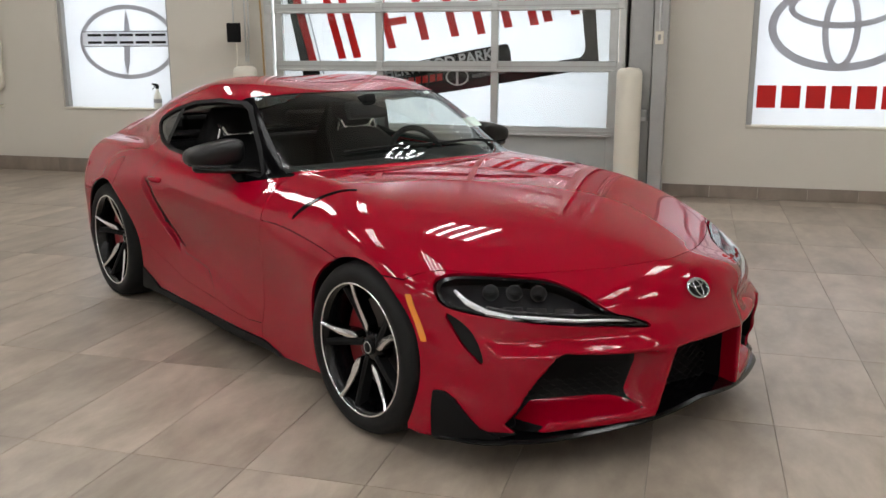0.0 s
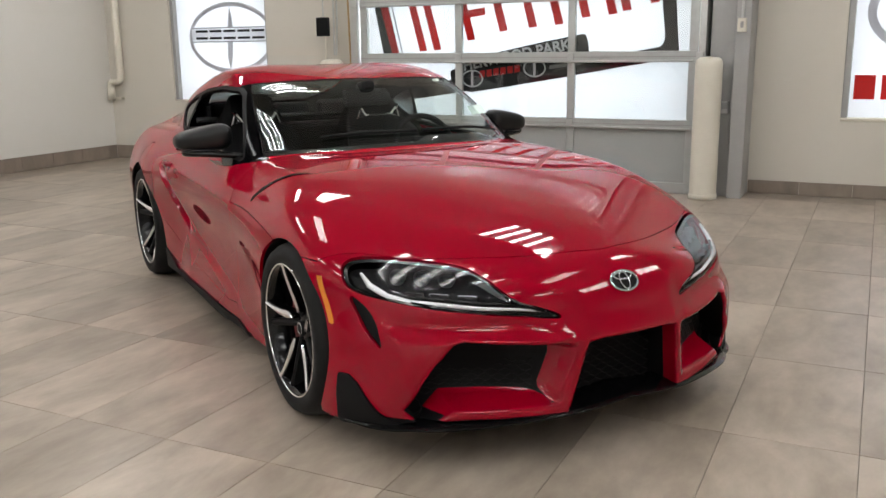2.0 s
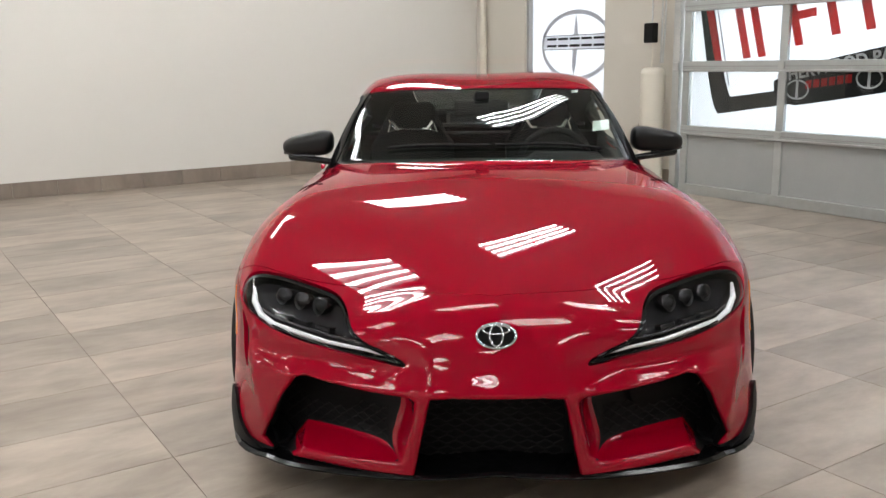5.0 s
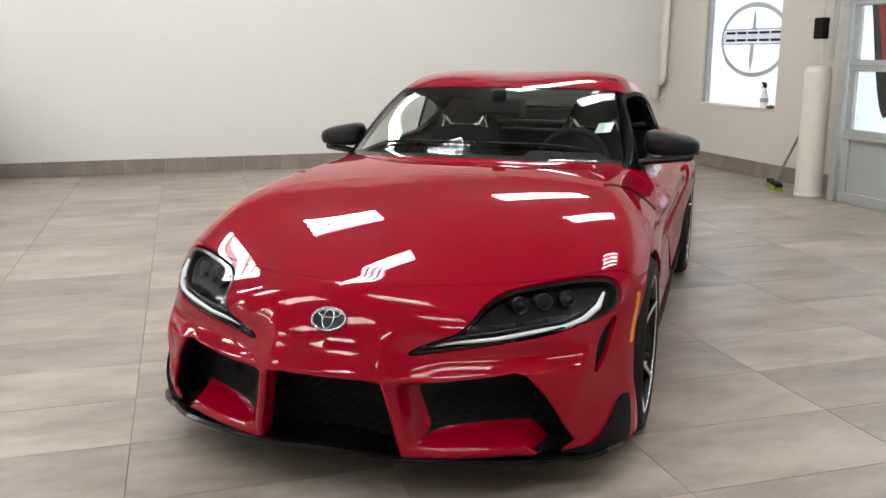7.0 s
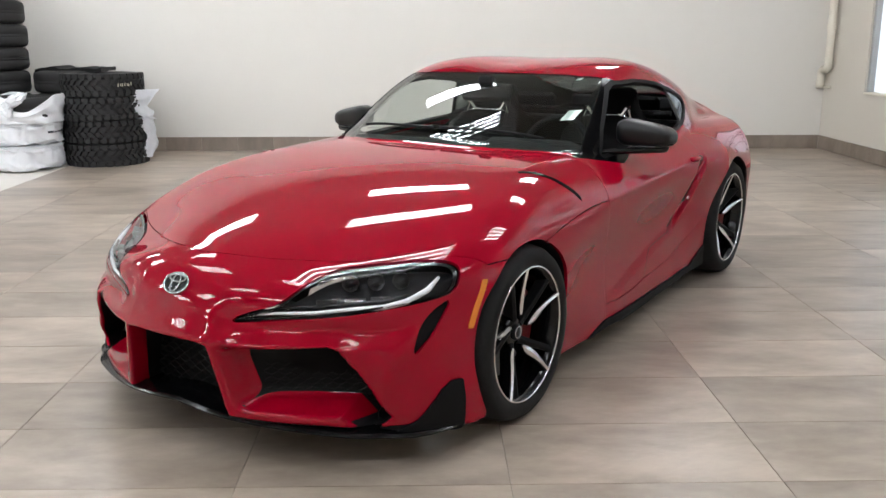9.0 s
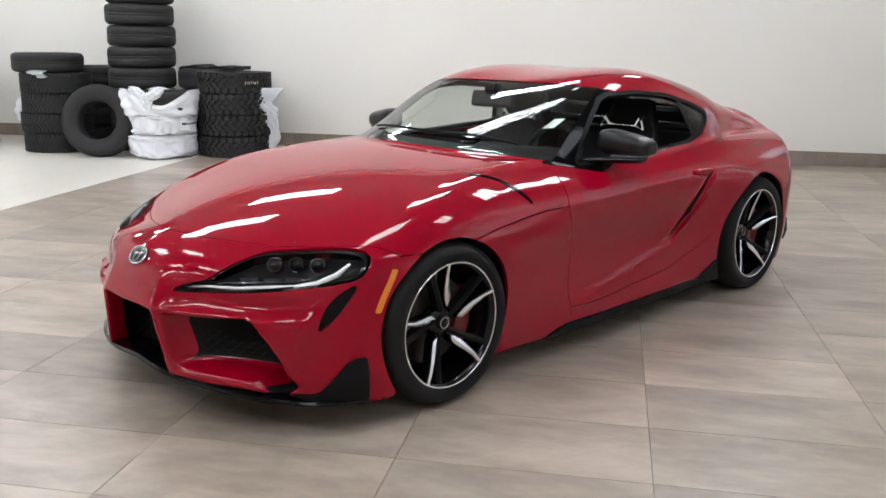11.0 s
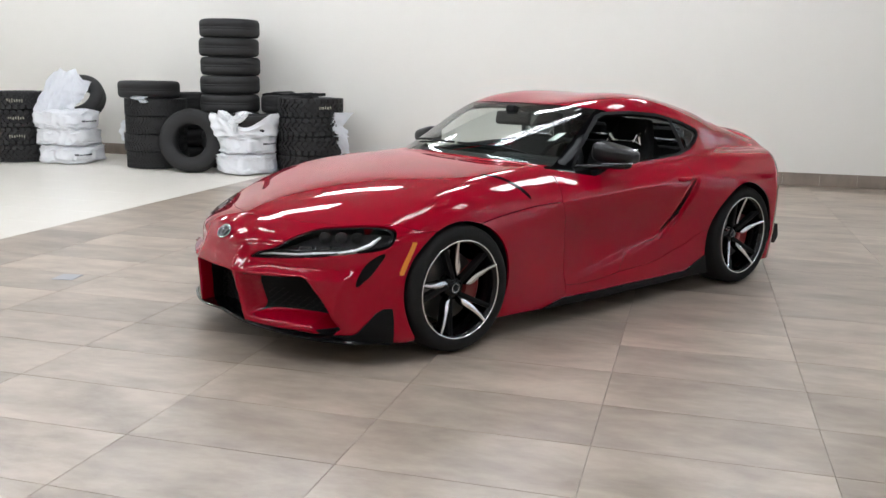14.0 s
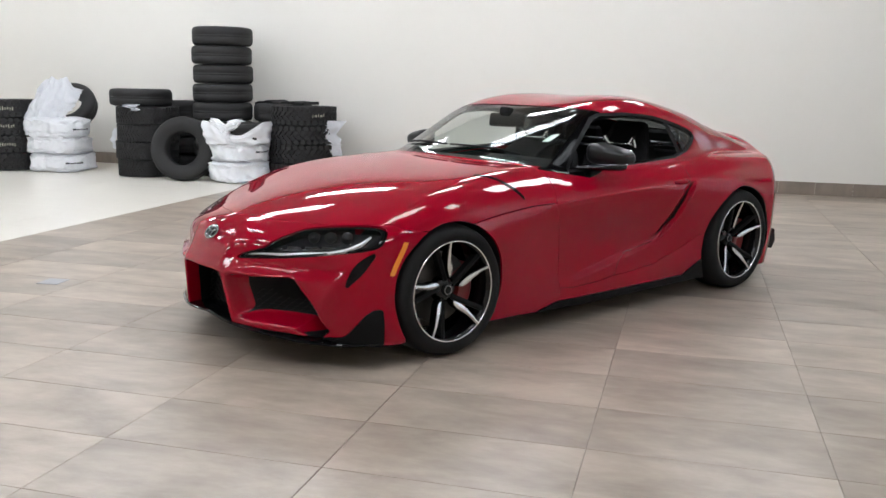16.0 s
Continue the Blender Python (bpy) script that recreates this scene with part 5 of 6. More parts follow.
# wheel housings
for x, z, r in ((AXLE_F, 0.322, 0.347), (AXLE_R + 0.030, 0.325, 0.368)):
    for k in (1, -1):
        bm = ring([(r, k * 0.46), (r, k * 0.6), (r, k * 0.75), (r, k * 0.90), (r + 0.006, k * 0.90), (r + 0.006, k * 0.46), (0.02, k * 0.455), (0.02, k * 0.46)], 72, closed=True)
        bmesh.ops.delete(bm, geom=[v for v in bm.verts if v.co.z < -0.20], context="VERTS")
        if x < 0:
            bmesh.ops.delete(bm, geom=[v for v in bm.verts if v.co.z < -0.02 and v.co.x < -0.1], context="VERTS")
        rim_verts = [v for v in bm.verts if abs(v.co.y) > 0.89]
        px, pz = np.array([v.co.x + x for v in rim_verts]), np.array([v.co.z + z for v in rim_verts])
        near, far = px * 0 + 0.5, px * 0 + 1.0
        for _ in range(16):
            mid = (near + far) / 2
            within = shell_field(px, mid, pz) < 0
            near, far = np.where(within, mid, near), np.where(within, far, mid)
        for v, wd in zip(rim_verts, near):
            v.co.y = k * (float(wd) - 0.014)
        part("wheel_housing", bm, BLACK_SATIN, car, "", pose(x, 0, z))

# cabin
part("cabin_floor", box(-1.7, 0.55, -0.74, 0.74, 0.16, 0.24, 0.02), CABIN, car)
part("bulkhead", box(-0.98, -0.86, -0.70, 0.70, 0.2, 0.90, 0.03, 2), CABIN, car)
part("load_floor", box(-1.85, -0.9, -0.62, 0.62, 0.62, 0.70, 0.02), CABIN, car)
# added slab that hides the red rim of the rear opening from inside
part("hatch_frame", box(-1.73, -1.65, -0.36, 0.36, 0.90, 0.972, 0.01), CABIN, car)
# added panels that block bright views through the rear cabin and keep it dark
for k in (1, -1):
    part("rear_pillar_trim", box(-1.06, -1.0, k * 0.33 - 0.16, k * 0.33 + 0.16, 0.85, 1.02, 0.02), CABIN, car)
part("strut_brace", tube([(-0.86, -0.62, 0.94), (-0.86, 0.62, 0.94)], 0.016, 10), SILVER, car)
bm = bmesh.new()
prof = [(.56, .80), (.55, .865), (.44, .885), (.30, .872), (.20, .84), (.16, .78), (.18, .62), (.30, .45), (.56, .40)]
rows = [[bm.verts.new((px - 0.22 * (abs(y) / 0.68) ** 2.5, y, pz + (0.03 if 0.2 < y < 0.55 and pz > 0.8 and px < 0.5 else 0) - 0.03 * (abs(y) / 0.68) ** 2)) for px, pz in prof] for y in np.linspace(-0.68, 0.68, 35)]
for a, b in zip(rows, rows[1:]):
    for j in range(len(prof)):
        bm.faces.new((a[j], a[(j + 1) % len(prof)], b[(j + 1) % len(prof)], b[j]))
part("dashboard", bm, CABIN, car, "black moulded dashboard", smooth=True)
wheel_pose = pose(0.03, 0.36, 0.81, 0, 68, 0)
sw = part("steering_wheel", ring([(0.172 + 0.016 * math.cos(a), 0.016 * math.sin(a)) for a in np.linspace(0, 2 * math.pi, 10, endpoint=False)], 40, "Z"), CABIN, car, "black leather steering wheel", wheel_pose, True)
part("wheel_hub", box(-0.06, 0.06, -0.075, 0.075, -0.03, 0.02, 0.02, 2), CABIN, sw)
for a in (90, -90, 0):
    part("wheel_spoke", box(0.05, 0.17, -0.018, 0.018, -0.012, 0.0, 0.004), SILVER if a else CABIN, sw, "", pose(0, 0, 0, 0, 0, a))
bm = box(-0.02, 0.02, -0.13, 0.13, -0.042, 0.042, 0.016, 2)
mir = part("inner_mirror", bm, CABIN, car, "black interior mirror", pose(0.07, 0.0, 1.085, 0, -12, 8))
part("mirror_stalk", box(-0.03, 0.05, -0.035, 0.035, 0.03, 0.075, 0.012, 2), CABIN, mir)


def bucket_seat(y):
    prof = [(-0.30, .30, .23), (-0.02, .36, .24), (0.02, .44, .24), (-0.28, .46, .21), (-0.40, .50, .22), (-0.48, .70, .25), (-0.56, .86, .235), (-0.61, .93, .19), (-0.63, .985, .125), (-0.66, 1.06, .13), (-0.675, 1.085, .10), (-0.73, 1.07, .10), (-0.71, .98, .13), (-0.68, .86, .235), (-0.60, .60, .24), (-0.52, .38, .23)]
    bm = bmesh.new()
    n = 13
    rows = []
    for i in range(n):
        s = -1 + 2 * i / (n - 1)
        wing_up = 0.05 * abs(s) ** 3
        rows.append([bm.verts.new((px + (wing_up if j in (4, 5, 6) else 0), y + s * w * (1 if abs(s) < 1 else 0.97), pz + (wing_up if j in (1, 2, 3) else 0))) for j, (px, pz, w) in enumerate(prof)])
    for a, b in zip(rows, rows[1:]):
        for j in range(len(prof)):
            bm.faces.new((a[j], a[(j + 1) % len(prof)], b[(j + 1) % len(prof)], b[j]))
    bm.faces.new(rows[0])
    bm.faces.new(rows[-1][::-1])
    seat = part("seat", bm, CABIN, car, "black bucket seat with silver shoulder trims", smooth=True)
    for k in (1, -1):
        part("shoulder_trim", tube([(-0.585, y + k * 0.055, 0.945), (-0.575, y + k * 0.085, 0.945), (-0.568, y + k * 0.115, 0.985), (-0.565, y + k * 0.13, 1.0)], [0.008, 0.012, 0.014, 0.005], 6), ALLOY, seat, "bright silver trim")
        part("shoulder_loop", tube([(-0.568, y + k * 0.115, 0.985), (-0.565, y + k * 0.135, 0.93), (-0.572, y + k * 0.085, 0.945)], 0.007, 6), ALLOY, seat)
    part("shoulder_bar", tube([(-0.583, y - 0.085, 0.943), (-0.583, y + 0.085, 0.943)], 0.005, 6), SILVER, seat)
    return seat


bucket_seat(0.37)
bucket_seat(-0.37)


def on_glass(name, material, x, y, w, h, label):
    z = float(CABIN_TOP(np.array([x]), np.array([abs(y)]))[0])
    dx = float(CABIN_TOP(np.array([x + 0.02]), np.array([abs(y)]))[0]) - z
    part(name, box(-h / 2, h / 2, -w / 2, w / 2, -0.0006, 0.0006), material, car, label, pose(x, y, z - 0.004, 7, math.degrees(math.atan2(-dx, 0.02)), -8))


on_glass("sticker", LABEL, 0.25, 0.545, 0.075, 0.085, "pale green inspection label")
on_glass("sticker", LABEL, -0.02, 0.455, 0.032, 0.03, "small white label")
for y0, y1 in ((0.05, 0.52), (-0.42, 0.02)):
    wy = np.linspace(y0, y1, 7)
    wx = 0.57 - 0.40 * wy * wy
    wz = np.maximum(TOP(wx, np.abs(wy)), CABIN_TOP(wx, np.abs(wy))) + 0.010
    part("wiper", tube(list(zip(wx.tolist(), wy.tolist(), wz.tolist())), 0.006, 6), BLACK_SATIN, car)
for k in (1, -1):
    part("rear_corner_plate", slab([(-1.74, 0.22), (-1.78, 0.33), (-1.86, 0.34), (-1.88, 0.25), (-1.84, 0.20)], -0.02, 0.02, FLAT, 0.006), BLACK_SATIN, car, "matt black rear corner plate", pose(0.045, k * 0.768, 0))


# ---- wheels ----
def polar_plate(rows, y0, y1, dish):
    """A blade from rows of (radius, first angle, last angle), y0 to y1 thick; dish sinks it towards the hub."""
    bm = bmesh.new()
    grid = []
    for r, a0, a1 in rows:
        d = dish * max(0.0, 1 - r / 0.249)
        line = []
        for a in (a0, (a0 + a1) / 2, a1):
            c, s = math.cos(radians(a)), math.sin(radians(a))
            line.append((bm.verts.new((r * c, y1 - d + (0.005 if a not in (a0, a1) else 0), r * s)), bm.verts.new((r * c, y0 - d, r * s))))
        grid.append(line)
    for p, q in zip(grid, grid[1:]):
        for j in range(2):
            bm.faces.new((p[j][0], p[j + 1][0], q[j + 1][0], q[j][0]))
            bm.faces.new((p[j][1], q[j][1], q[j + 1][1], p[j + 1][1]))
        bm.faces.new((p[0][0], q[0][0], q[0][1], p[0][1]))
        bm.faces.new((p[2][0], p[2][1], q[2][1], q[2][0]))
    for e in (grid[0], grid[-1]):
        bm.faces.new((e[0][0], e[0][1], e[1][1], e[1][0]))
        bm.faces.new((e[1][0], e[1][1], e[2][1], e[2][0]))
    return bm


def wheel(x, side, phase, k, r, dish):
    """k: size of the rim; r: radius of the tyre; dish: how far the spokes sink towards the hub."""
    w = thing("wheel", "", "", pose(x, side * 0.874, r, 0, 0, 0 if side > 0 else 180))
    w.parent = car
    tyre = [(0.243 * k, -0.235), (r - 0.038, -0.245), (r - 0.012, -0.23), (r - 0.001, -0.19), (r, -0.12), (r - 0.001, -0.06), (r - 0.008, -0.022), (r - 0.024, 0.002), (r - 0.046, 0.006), (0.257 * k, 0.003), (0.246 * k, -0.010)]
    part("tyre", ring(tyre, 80), RUBBER, w, "black low-profile tyre", smooth=True)
    rim = part("rim", ring([(0.250, -0.012), (0.249, -0.004), (0.240, -0.006), (0.232, -0.03), (0.222, -0.07), (0.215, -0.20), (0.235, -0.23)], 72, closed=False), BLACK_GLOSS, w, "gloss black rim", smooth=True)
    part("rim_edge", ring([(0.2525, -0.006), (0.2515, 0.001), (0.2455, 0.001), (0.2445, -0.006)], 72), ALLOY, rim, "machined silver edge", smooth=True)
    part("hub", ring([(0.0, -dish), (0.045, -dish), (0.062, -dish - 0.009), (0.068, -dish - 0.044), (0.0, -dish - 0.044)], 32, closed=False), BLACK_GLOSS, rim, smooth=True)
    cap = part("centre_cap", ring([(0.0, 0.013 - dish), (0.027, 0.012 - dish), (0.031, 0.007 - dish), (0.031, -0.004 - dish)], 28, closed=False), BLACK_SATIN, rim, "black centre cap", smooth=True)
    part("cap_ring", ring([(0.019, 0.0125 - dish), (0.0215, 0.014 - dish), (0.024, 0.0125 - dish), (0.0215, 0.011 - dish)], 24), SILVER, rim)
    for i in range(5):
        a = phase + 72 * i
        blade = ((0.066, 13, 2.0), (0.088, 9.5, 8.2), (0.112, 5.0, 8.0), (0.15, 0.8, 4.6), (0.20, -0.6, 2.3), (0.2485, 0.0, 1.6))
        part("spoke", polar_plate([(r, a + c - h - 1.2, a + c + h + 1.2) for r, c, h in blade], -0.045, -0.004, dish), BLACK_GLOSS, rim)
        part("spoke_arm", polar_plate([(0.045, a - 16, a + 14), (0.09, a - 20, a - 2), (0.15, a - 21, a - 11), (0.246, a - 22, a - 16)], -0.055, -0.016, dish - 0.006), BLACK_SATIN, rim)
        part("spoke_face", polar_plate([(r, a + c - h, a + c + h) for r, c, h in blade], -0.003, 0.0, dish), ALLOY, rim, "machined silver blade")
        part("wheel_nut", ring([(0.0, -dish - 0.004), (0.007, -dish - 0.005), (0.008, -dish - 0.024)], 8, closed=False), SILVER, rim, "", pose(0.042 * math.cos(radians(a - 20)), 0, 0.042 * math.sin(radians(a - 20))))
    rim.scale = (k, 1, k)
    part("brake_disc", ring([(0.06, -0.115), (0.175, -0.115), (0.175, -0.14), (0.06, -0.14)], 56), STEEL, w, "steel brake disc")
    bm = bmesh.new()
    rows = []
    back = 180 if side > 0 else 0
    for a in np.linspace(back - 34, back + 40, 10):
        c, s = math.cos(radians(a)), math.sin(radians(a))
        rows.append([bm.verts.new((r * c, o, r * s)) for r, o in ((0.105, -0.085), (0.18, -0.085), (0.198, -0.10), (0.198, -0.16), (0.105, -0.16), (0.095, -0.10))])
    for p, q in zip(rows, rows[1:]):
        for j in range(6):
            bm.faces.new((p[j], p[(j + 1) % 6], q[(j + 1) % 6], q[j]))
    bm.faces.new(rows[0])
    bm.faces.new(rows[-1][::-1])
    part("brake_caliper", bm, CALIPER, w, "red brake caliper")
    return w


wheel(AXLE_F, 1, 13, 0.985, 0.323, 0.056)
wheel(AXLE_F, -1, 11, 0.985, 0.323, 0.056)
wheel(AXLE_R, 1, 20, 1.01, 0.329, 0.090)
wheel(AXLE_R, -1, 24, 1.01, 0.329, 0.090)


# ---- stacks of tyres along the pale wall ----
CORNER = ROOM @ pose(0.05, -0.125, 0)
def used_tyre_mesh(name, r, w, hole, lugs, depth=0.018):
    """A tyre lying flat, w high; lugs: number of tread blocks round it, or 0 for a worn smooth tread."""
    h = w / 2
    side = [(hole, -h * 0.62), (hole + 0.015, -h * 0.80), ((hole + r) / 2, -h * 0.99), (r * 0.87, -h * 0.97), (r * 0.935, -h * 0.90), (r * 0.972, -h * 0.79), (r * 0.99, -h * 0.66)]
    tread = [(r, -h * 0.5), (r, -h * 0.16), (r - 0.002, -h * 0.14), (r - 0.002, -h * 0.10), (r, -h * 0.08), (r, h * 0.08), (r - 0.002, h * 0.10), (r - 0.002, h * 0.14), (r, h * 0.16), (r, h * 0.5)]
    top = [(a, -b) for a, b in side[::-1]]
    if lugs:
        tread = [(r - depth, -h * 0.5), (r - depth, 0), (r - depth, h * 0.5)]
    bm = ring(side + tread + top, 56, "Z")
    if lugs:
        pitch = 2 * math.pi * r / lugs
        # tall shoulder lugs, and two rows of slanting blocks between them
        for i in range(lugs):
            for row, (z, hh, wide, slant) in enumerate(((-0.70, 0.24, 0.34, 0.1), (-0.20, 0.20, 0.27, -0.75), (0.20, 0.20, 0.27, 0.75), (0.70, 0.24, 0.34, -0.1))):
                a = 2 * math.pi * (i + 0.5 * (row % 2)) / lugs
                b = box(-depth - 0.002, 0.004, -pitch * wide, pitch * wide, -h * hh, h * hh)
                for v in b.verts:
                    v.co.y += v.co.z * slant
                    if abs(z) > 0.5:
                        v.co.y *= 1.12 if v.co.z * z > 0 else 0.78
                add_bm(bm, b, pose(r * math.cos(a), r * math.sin(a), z * h, 0, 0, math.degrees(a)))
    me = bpy.data.meshes.new(name)
    bmesh.ops.recalc_face_normals(bm, faces=bm.faces)
    bm.to_mesh(me)
    bm.free()
    me.materials.append(OLD_RUBBER)
    if not lugs:
        me.shade_smooth()
    return me


TYRES = {"lug": used_tyre_mesh("lug_tyre", 0.425, 0.245, 0.235, 32), "road": used_tyre_mesh("road_tyre", 0.40, 0.249, 0.21, 0),
         "van": used_tyre_mesh("van_tyre", 0.405, 0.232, 0.22, 0), "snow": used_tyre_mesh("snow_tyre", 0.405, 0.232, 0.21, 54, 0.010)}


def stack(u, v, kinds, label, group, start=0.0, slips=()):
    z = start
    for i, kind in enumerate(kinds):
        h = TYRES[kind].vertices and {"van": 0.232, "snow": 0.232, "road": 0.249}.get(kind, 0.245)
        du, dv = (random.uniform(-0.018, 0.018), random.uniform(-0.018, 0.018)) if i not in dict(slips) else dict(slips)[i]
        t = new("tyre", TYRES[kind])
        t.matrix_basis = CORNER @ pose(u + du, v + dv, z + h / 2, random.uniform(-0.5, 0.5), random.uniform(-0.5, 0.5), random.uniform(0, 360))
        tagged(t, label, "tyre", group)
        z += h
    return z


stack(-5.42, -3.74, ["lug"] * 4, "used off-road tyre with a chunky block tread, stacked flat", "off-road tyre stack")
stack(-5.62, -5.00, ["road"] * 8, "used black road tyre in a tall stack", "tall tyre stack")
stack(-5.20, -5.92, ["snow", "snow", "snow", "snow", "van"], "used winter tyre with fine tread, stacked flat", "winter tyre stack", slips=((4, (0.0, -0.09)),))
stack(-5.85, -4.22, ["road"] * 4, "used black road tyre in a stack behind others", "rear tyre stack")
stack(-5.95, -5.85, ["road"] * 4, "used black road tyre in a stack by the wall", "wall tyre stack")
stack(-5.15, -8.10, ["lug"] * 4, "used black tyre with chalk marks, stacked flat", "chalk-marked tyre stack")

TYRES["wide"] = used_tyre_mesh("wide_tyre", 0.415, 0.25, 0.218, 0)
loose = new("tyre", TYRES["wide"])
loose.matrix_basis = CORNER @ pose(-4.78, -5.12, 0.405, 0, 0, 12) @ pose(0, 0, 0, 0, 80, 0)
tagged(loose, "single black tyre standing upright, leaning on the stacks", "tyre")

CHALK = mat("yellow_chalk", (0.55, 0.52, 0.42), 0.9)
chalk_at = [(-5.42, -3.74, 0.425, 0.86), (-5.15, -8.10, 0.425, 0.86), (-5.15, -8.10, 0.425, 0.37), (-5.15, -8.10, 0.425, 0.62)]
for cu, cv, r, z in chalk_at:
    mark = thing("chalk_mark", "pale chalk strokes on a tyre tread", "chalk mark", CORNER @ pose(cu, cv, z), "chalk marks on tyres")
    for i in range(7):
        a = radians(42 + 3.4 * i + random.uniform(-0.8, 0.8)) if cv > -5 else radians(20 + 4.2 * i)
        part("stroke", box(-0.001, 0.006, -0.004, 0.004, -0.03 + random.uniform(0, 0.02), 0.03 - random.uniform(0, 0.02)), CHALK, mark, "", pose((r + 0.0015) * math.cos(a), (r + 0.0015) * math.sin(a), 0, 0, random.uniform(-25, 25), math.degrees(a)))

PRINT = mat("dark_bag_print", (0.03, 0.035, 0.05), 0.5)
PLASTIC = film("white_bag_plastic", (0.90, 0.91, 0.94), 0.3, 0.22)


def bag(name, u, v, z, rx, ry, rz, seed, label, crease=0.10, sag=0.0, group="white tyre bags", print_at=None):
    """A crumpled plastic bag pulled over a tyre: flat-sided, creased, with a gathered edge."""
    bm = bmesh.new()
    bmesh.ops.create_icosphere(bm, subdivisions=5, radius=1)
    for p in bm.verts:
        c = p.co.copy()
        k = max(abs(c.x) ** 4 + abs(c.y) ** 4, 1e-9) ** 0.25 / max(math.hypot(c.x, c.y), 1e-6)
        flat_z = math.copysign(abs(c.z) ** 0.55, c.z)
        rad = (1 - abs(c.z) ** 5) ** 0.5 if abs(c.z) < 1 else 0
        q = c * 2.6 + Vector((seed, seed * 1.7, 0))
        swell = noise.noise(Vector((q.x * 0.8, q.y * 0.8, q.z * 0.5)))
        fold = (1 - abs(noise.noise(Vector((q.x * 1.7, q.y * 1.7, q.z * 0.7))))) ** 3
        fine = (1 - abs(noise.noise(q * 2.6 + Vector((5, 0, 3))))) ** 4
        tiny = noise.noise(q * 5.5)
        d = 1 + crease * (0.55 * swell + 0.55 * (fold - 0.5) + 0.22 * (fine - 0.4) + 0.05 * tiny)
        hyp = max(math.hypot(c.x, c.y), 1e-6)
        p.co = Vector((c.x / hyp * rad * rx * d, c.y / hyp * rad * ry * d, flat_z * rz * (1 + crease * (1.2 * swell + 0.7 * (fine - 0.4) + 0.15 * tiny)) + sag * c.x))
    for p in bm.verts:
        p.co.z = max(p.co.z, -rz) + rz
    t = thing(name, label, "bag", CORNER @ pose(u, v, z), group)
    if print_at:
        # a row of dark printed bars that follows the plastic
        at = np.array([p.co[:] for p in bm.verts])
        turn, reach = np.arctan2(at[:, 1], at[:, 0]), np.hypot(at[:, 0], at[:, 1])
        for k, (start, width) in enumerate(((0, 0.05), (0.06, 0.035), (0.107, 0.02), (0.14, 0.06), (0.21, 0.04))):
            strip, cols = bmesh.new(), []
            for i in range(5):
                angle = radians(print_at[0]) + (start + width * i / 4) / rx
                close = np.argsort((rx * (turn - angle)) ** 2 + (at[:, 2] - print_at[1]) ** 2)[:4]
                far_out = reach[close].max() + 0.004
                cols.append([strip.verts.new((far_out * math.cos(angle), far_out * math.sin(angle), height)) for height in (print_at[1] - 0.011, print_at[1] + 0.011 - 0.006 * (k % 2))])
            for a, b in zip(cols, cols[1:]):
                strip.faces.new((a[0], b[0], b[1], a[1]))
            part("print", strip, PRINT, t, "dark printed bar" if k == 0 else "")
    part("bag", bm, PLASTIC, t, smooth=True)
    return t


for i, (z, h) in enumerate(((0.0, 0.13), (0.24, 0.13), (0.47, 0.14))):
    bag("tyre_bag", -5.22 + 0.02 * i, -7.32 - 0.015 * i, z, 0.42 - 0.02 * (i == 1), 0.41, h, 3.1 + i * 2.3, "white plastic bag tied over a stacked tyre", 0.17, print_at=((42, 0.13), None, (64, 0.12))[i])
LEANING = pose(-5.42, -7.36, 0.87, 0, 0, 14) @ pose(0, 0, 0, 0, 46, 0)
bm = bmesh.new()
grid = []
for i in range(49):
    a = -1 + i / 24
    line = []
    for j in range(31):
        f = j / 30
        q = Vector((a * 2.3, f * 1.6, 4.7))
        half = 0.32 + 0.06 * math.sin(3.1 * f) + 0.07 * noise.noise(Vector((f * 4, math.copysign(1, a) * 2.3, 2))) + 0.03 * noise.noise(Vector((f * 13, math.copysign(1, a), 7)))
        folds = math.sin(a * 8 + 2.2 * noise.noise(q)) * (0.014 + 0.030 * f) + 0.06 * noise.noise(q * 1.3) + 0.035 * (0.5 - abs(noise.noise(q * 2.7))) + 0.018 * noise.noise(q * 5)
        top = 1.29 - 0.17 * abs(a) ** 2.4 + 0.05 * noise.noise(Vector((a * 3, 0, 9))) + 0.02 * noise.noise(Vector((a * 9, 0, 4)))
        low = 0.70 + 0.03 * noise.noise(Vector((a * 4, 1, 5))) + 0.05 * max(0.0, a) ** 2
        line.append(bm.verts.new((-0.27 * (1 - f) ** 1.3 - 0.20 * abs(a) ** 2.6 + folds + 0.10 * f, a * half, top + (low - top) * f)))
    grid.append(line)
for a, b in zip(grid, grid[1:]):
    for j in range(30):
        bm.faces.new((a[j], b[j], b[j + 1], a[j + 1]))
bmesh.ops.solidify(bm, geom=bm.faces[:], thickness=0.003)
draped = thing("tyre_bag", "white plastic bag draped in folds over a leaning tyre", "bag", CORNER @ pose(-4.98, -7.43, 0, 0, 0, -4), "white tyre bags")
part("bag", bm, PLASTIC, draped, smooth=True)
standing = new("tyre", TYRES["van"])
standing.matrix_basis = CORNER @ LEANING
tagged(standing, "black tyre leaning on bagged tyres, partly in a bag", "tyre")
for i, (z, h) in enumerate(((0.0, 0.14), (0.26, 0.13))):
    bag("tyre_bag", -4.98, -4.45 + 0.01 * i, z, 0.38, 0.37, h, 21.1 + i * 3.7, "white plastic bag over a stacked tyre", 0.17, print_at=(None, (62, 0.14))[i])
inner = new("tyre", TYRES["road"])
inner.matrix_basis = CORNER @ pose(-5.0, -4.46, 0.63)
tagged(inner, "black tyre on top of bagged tyres", "tyre")
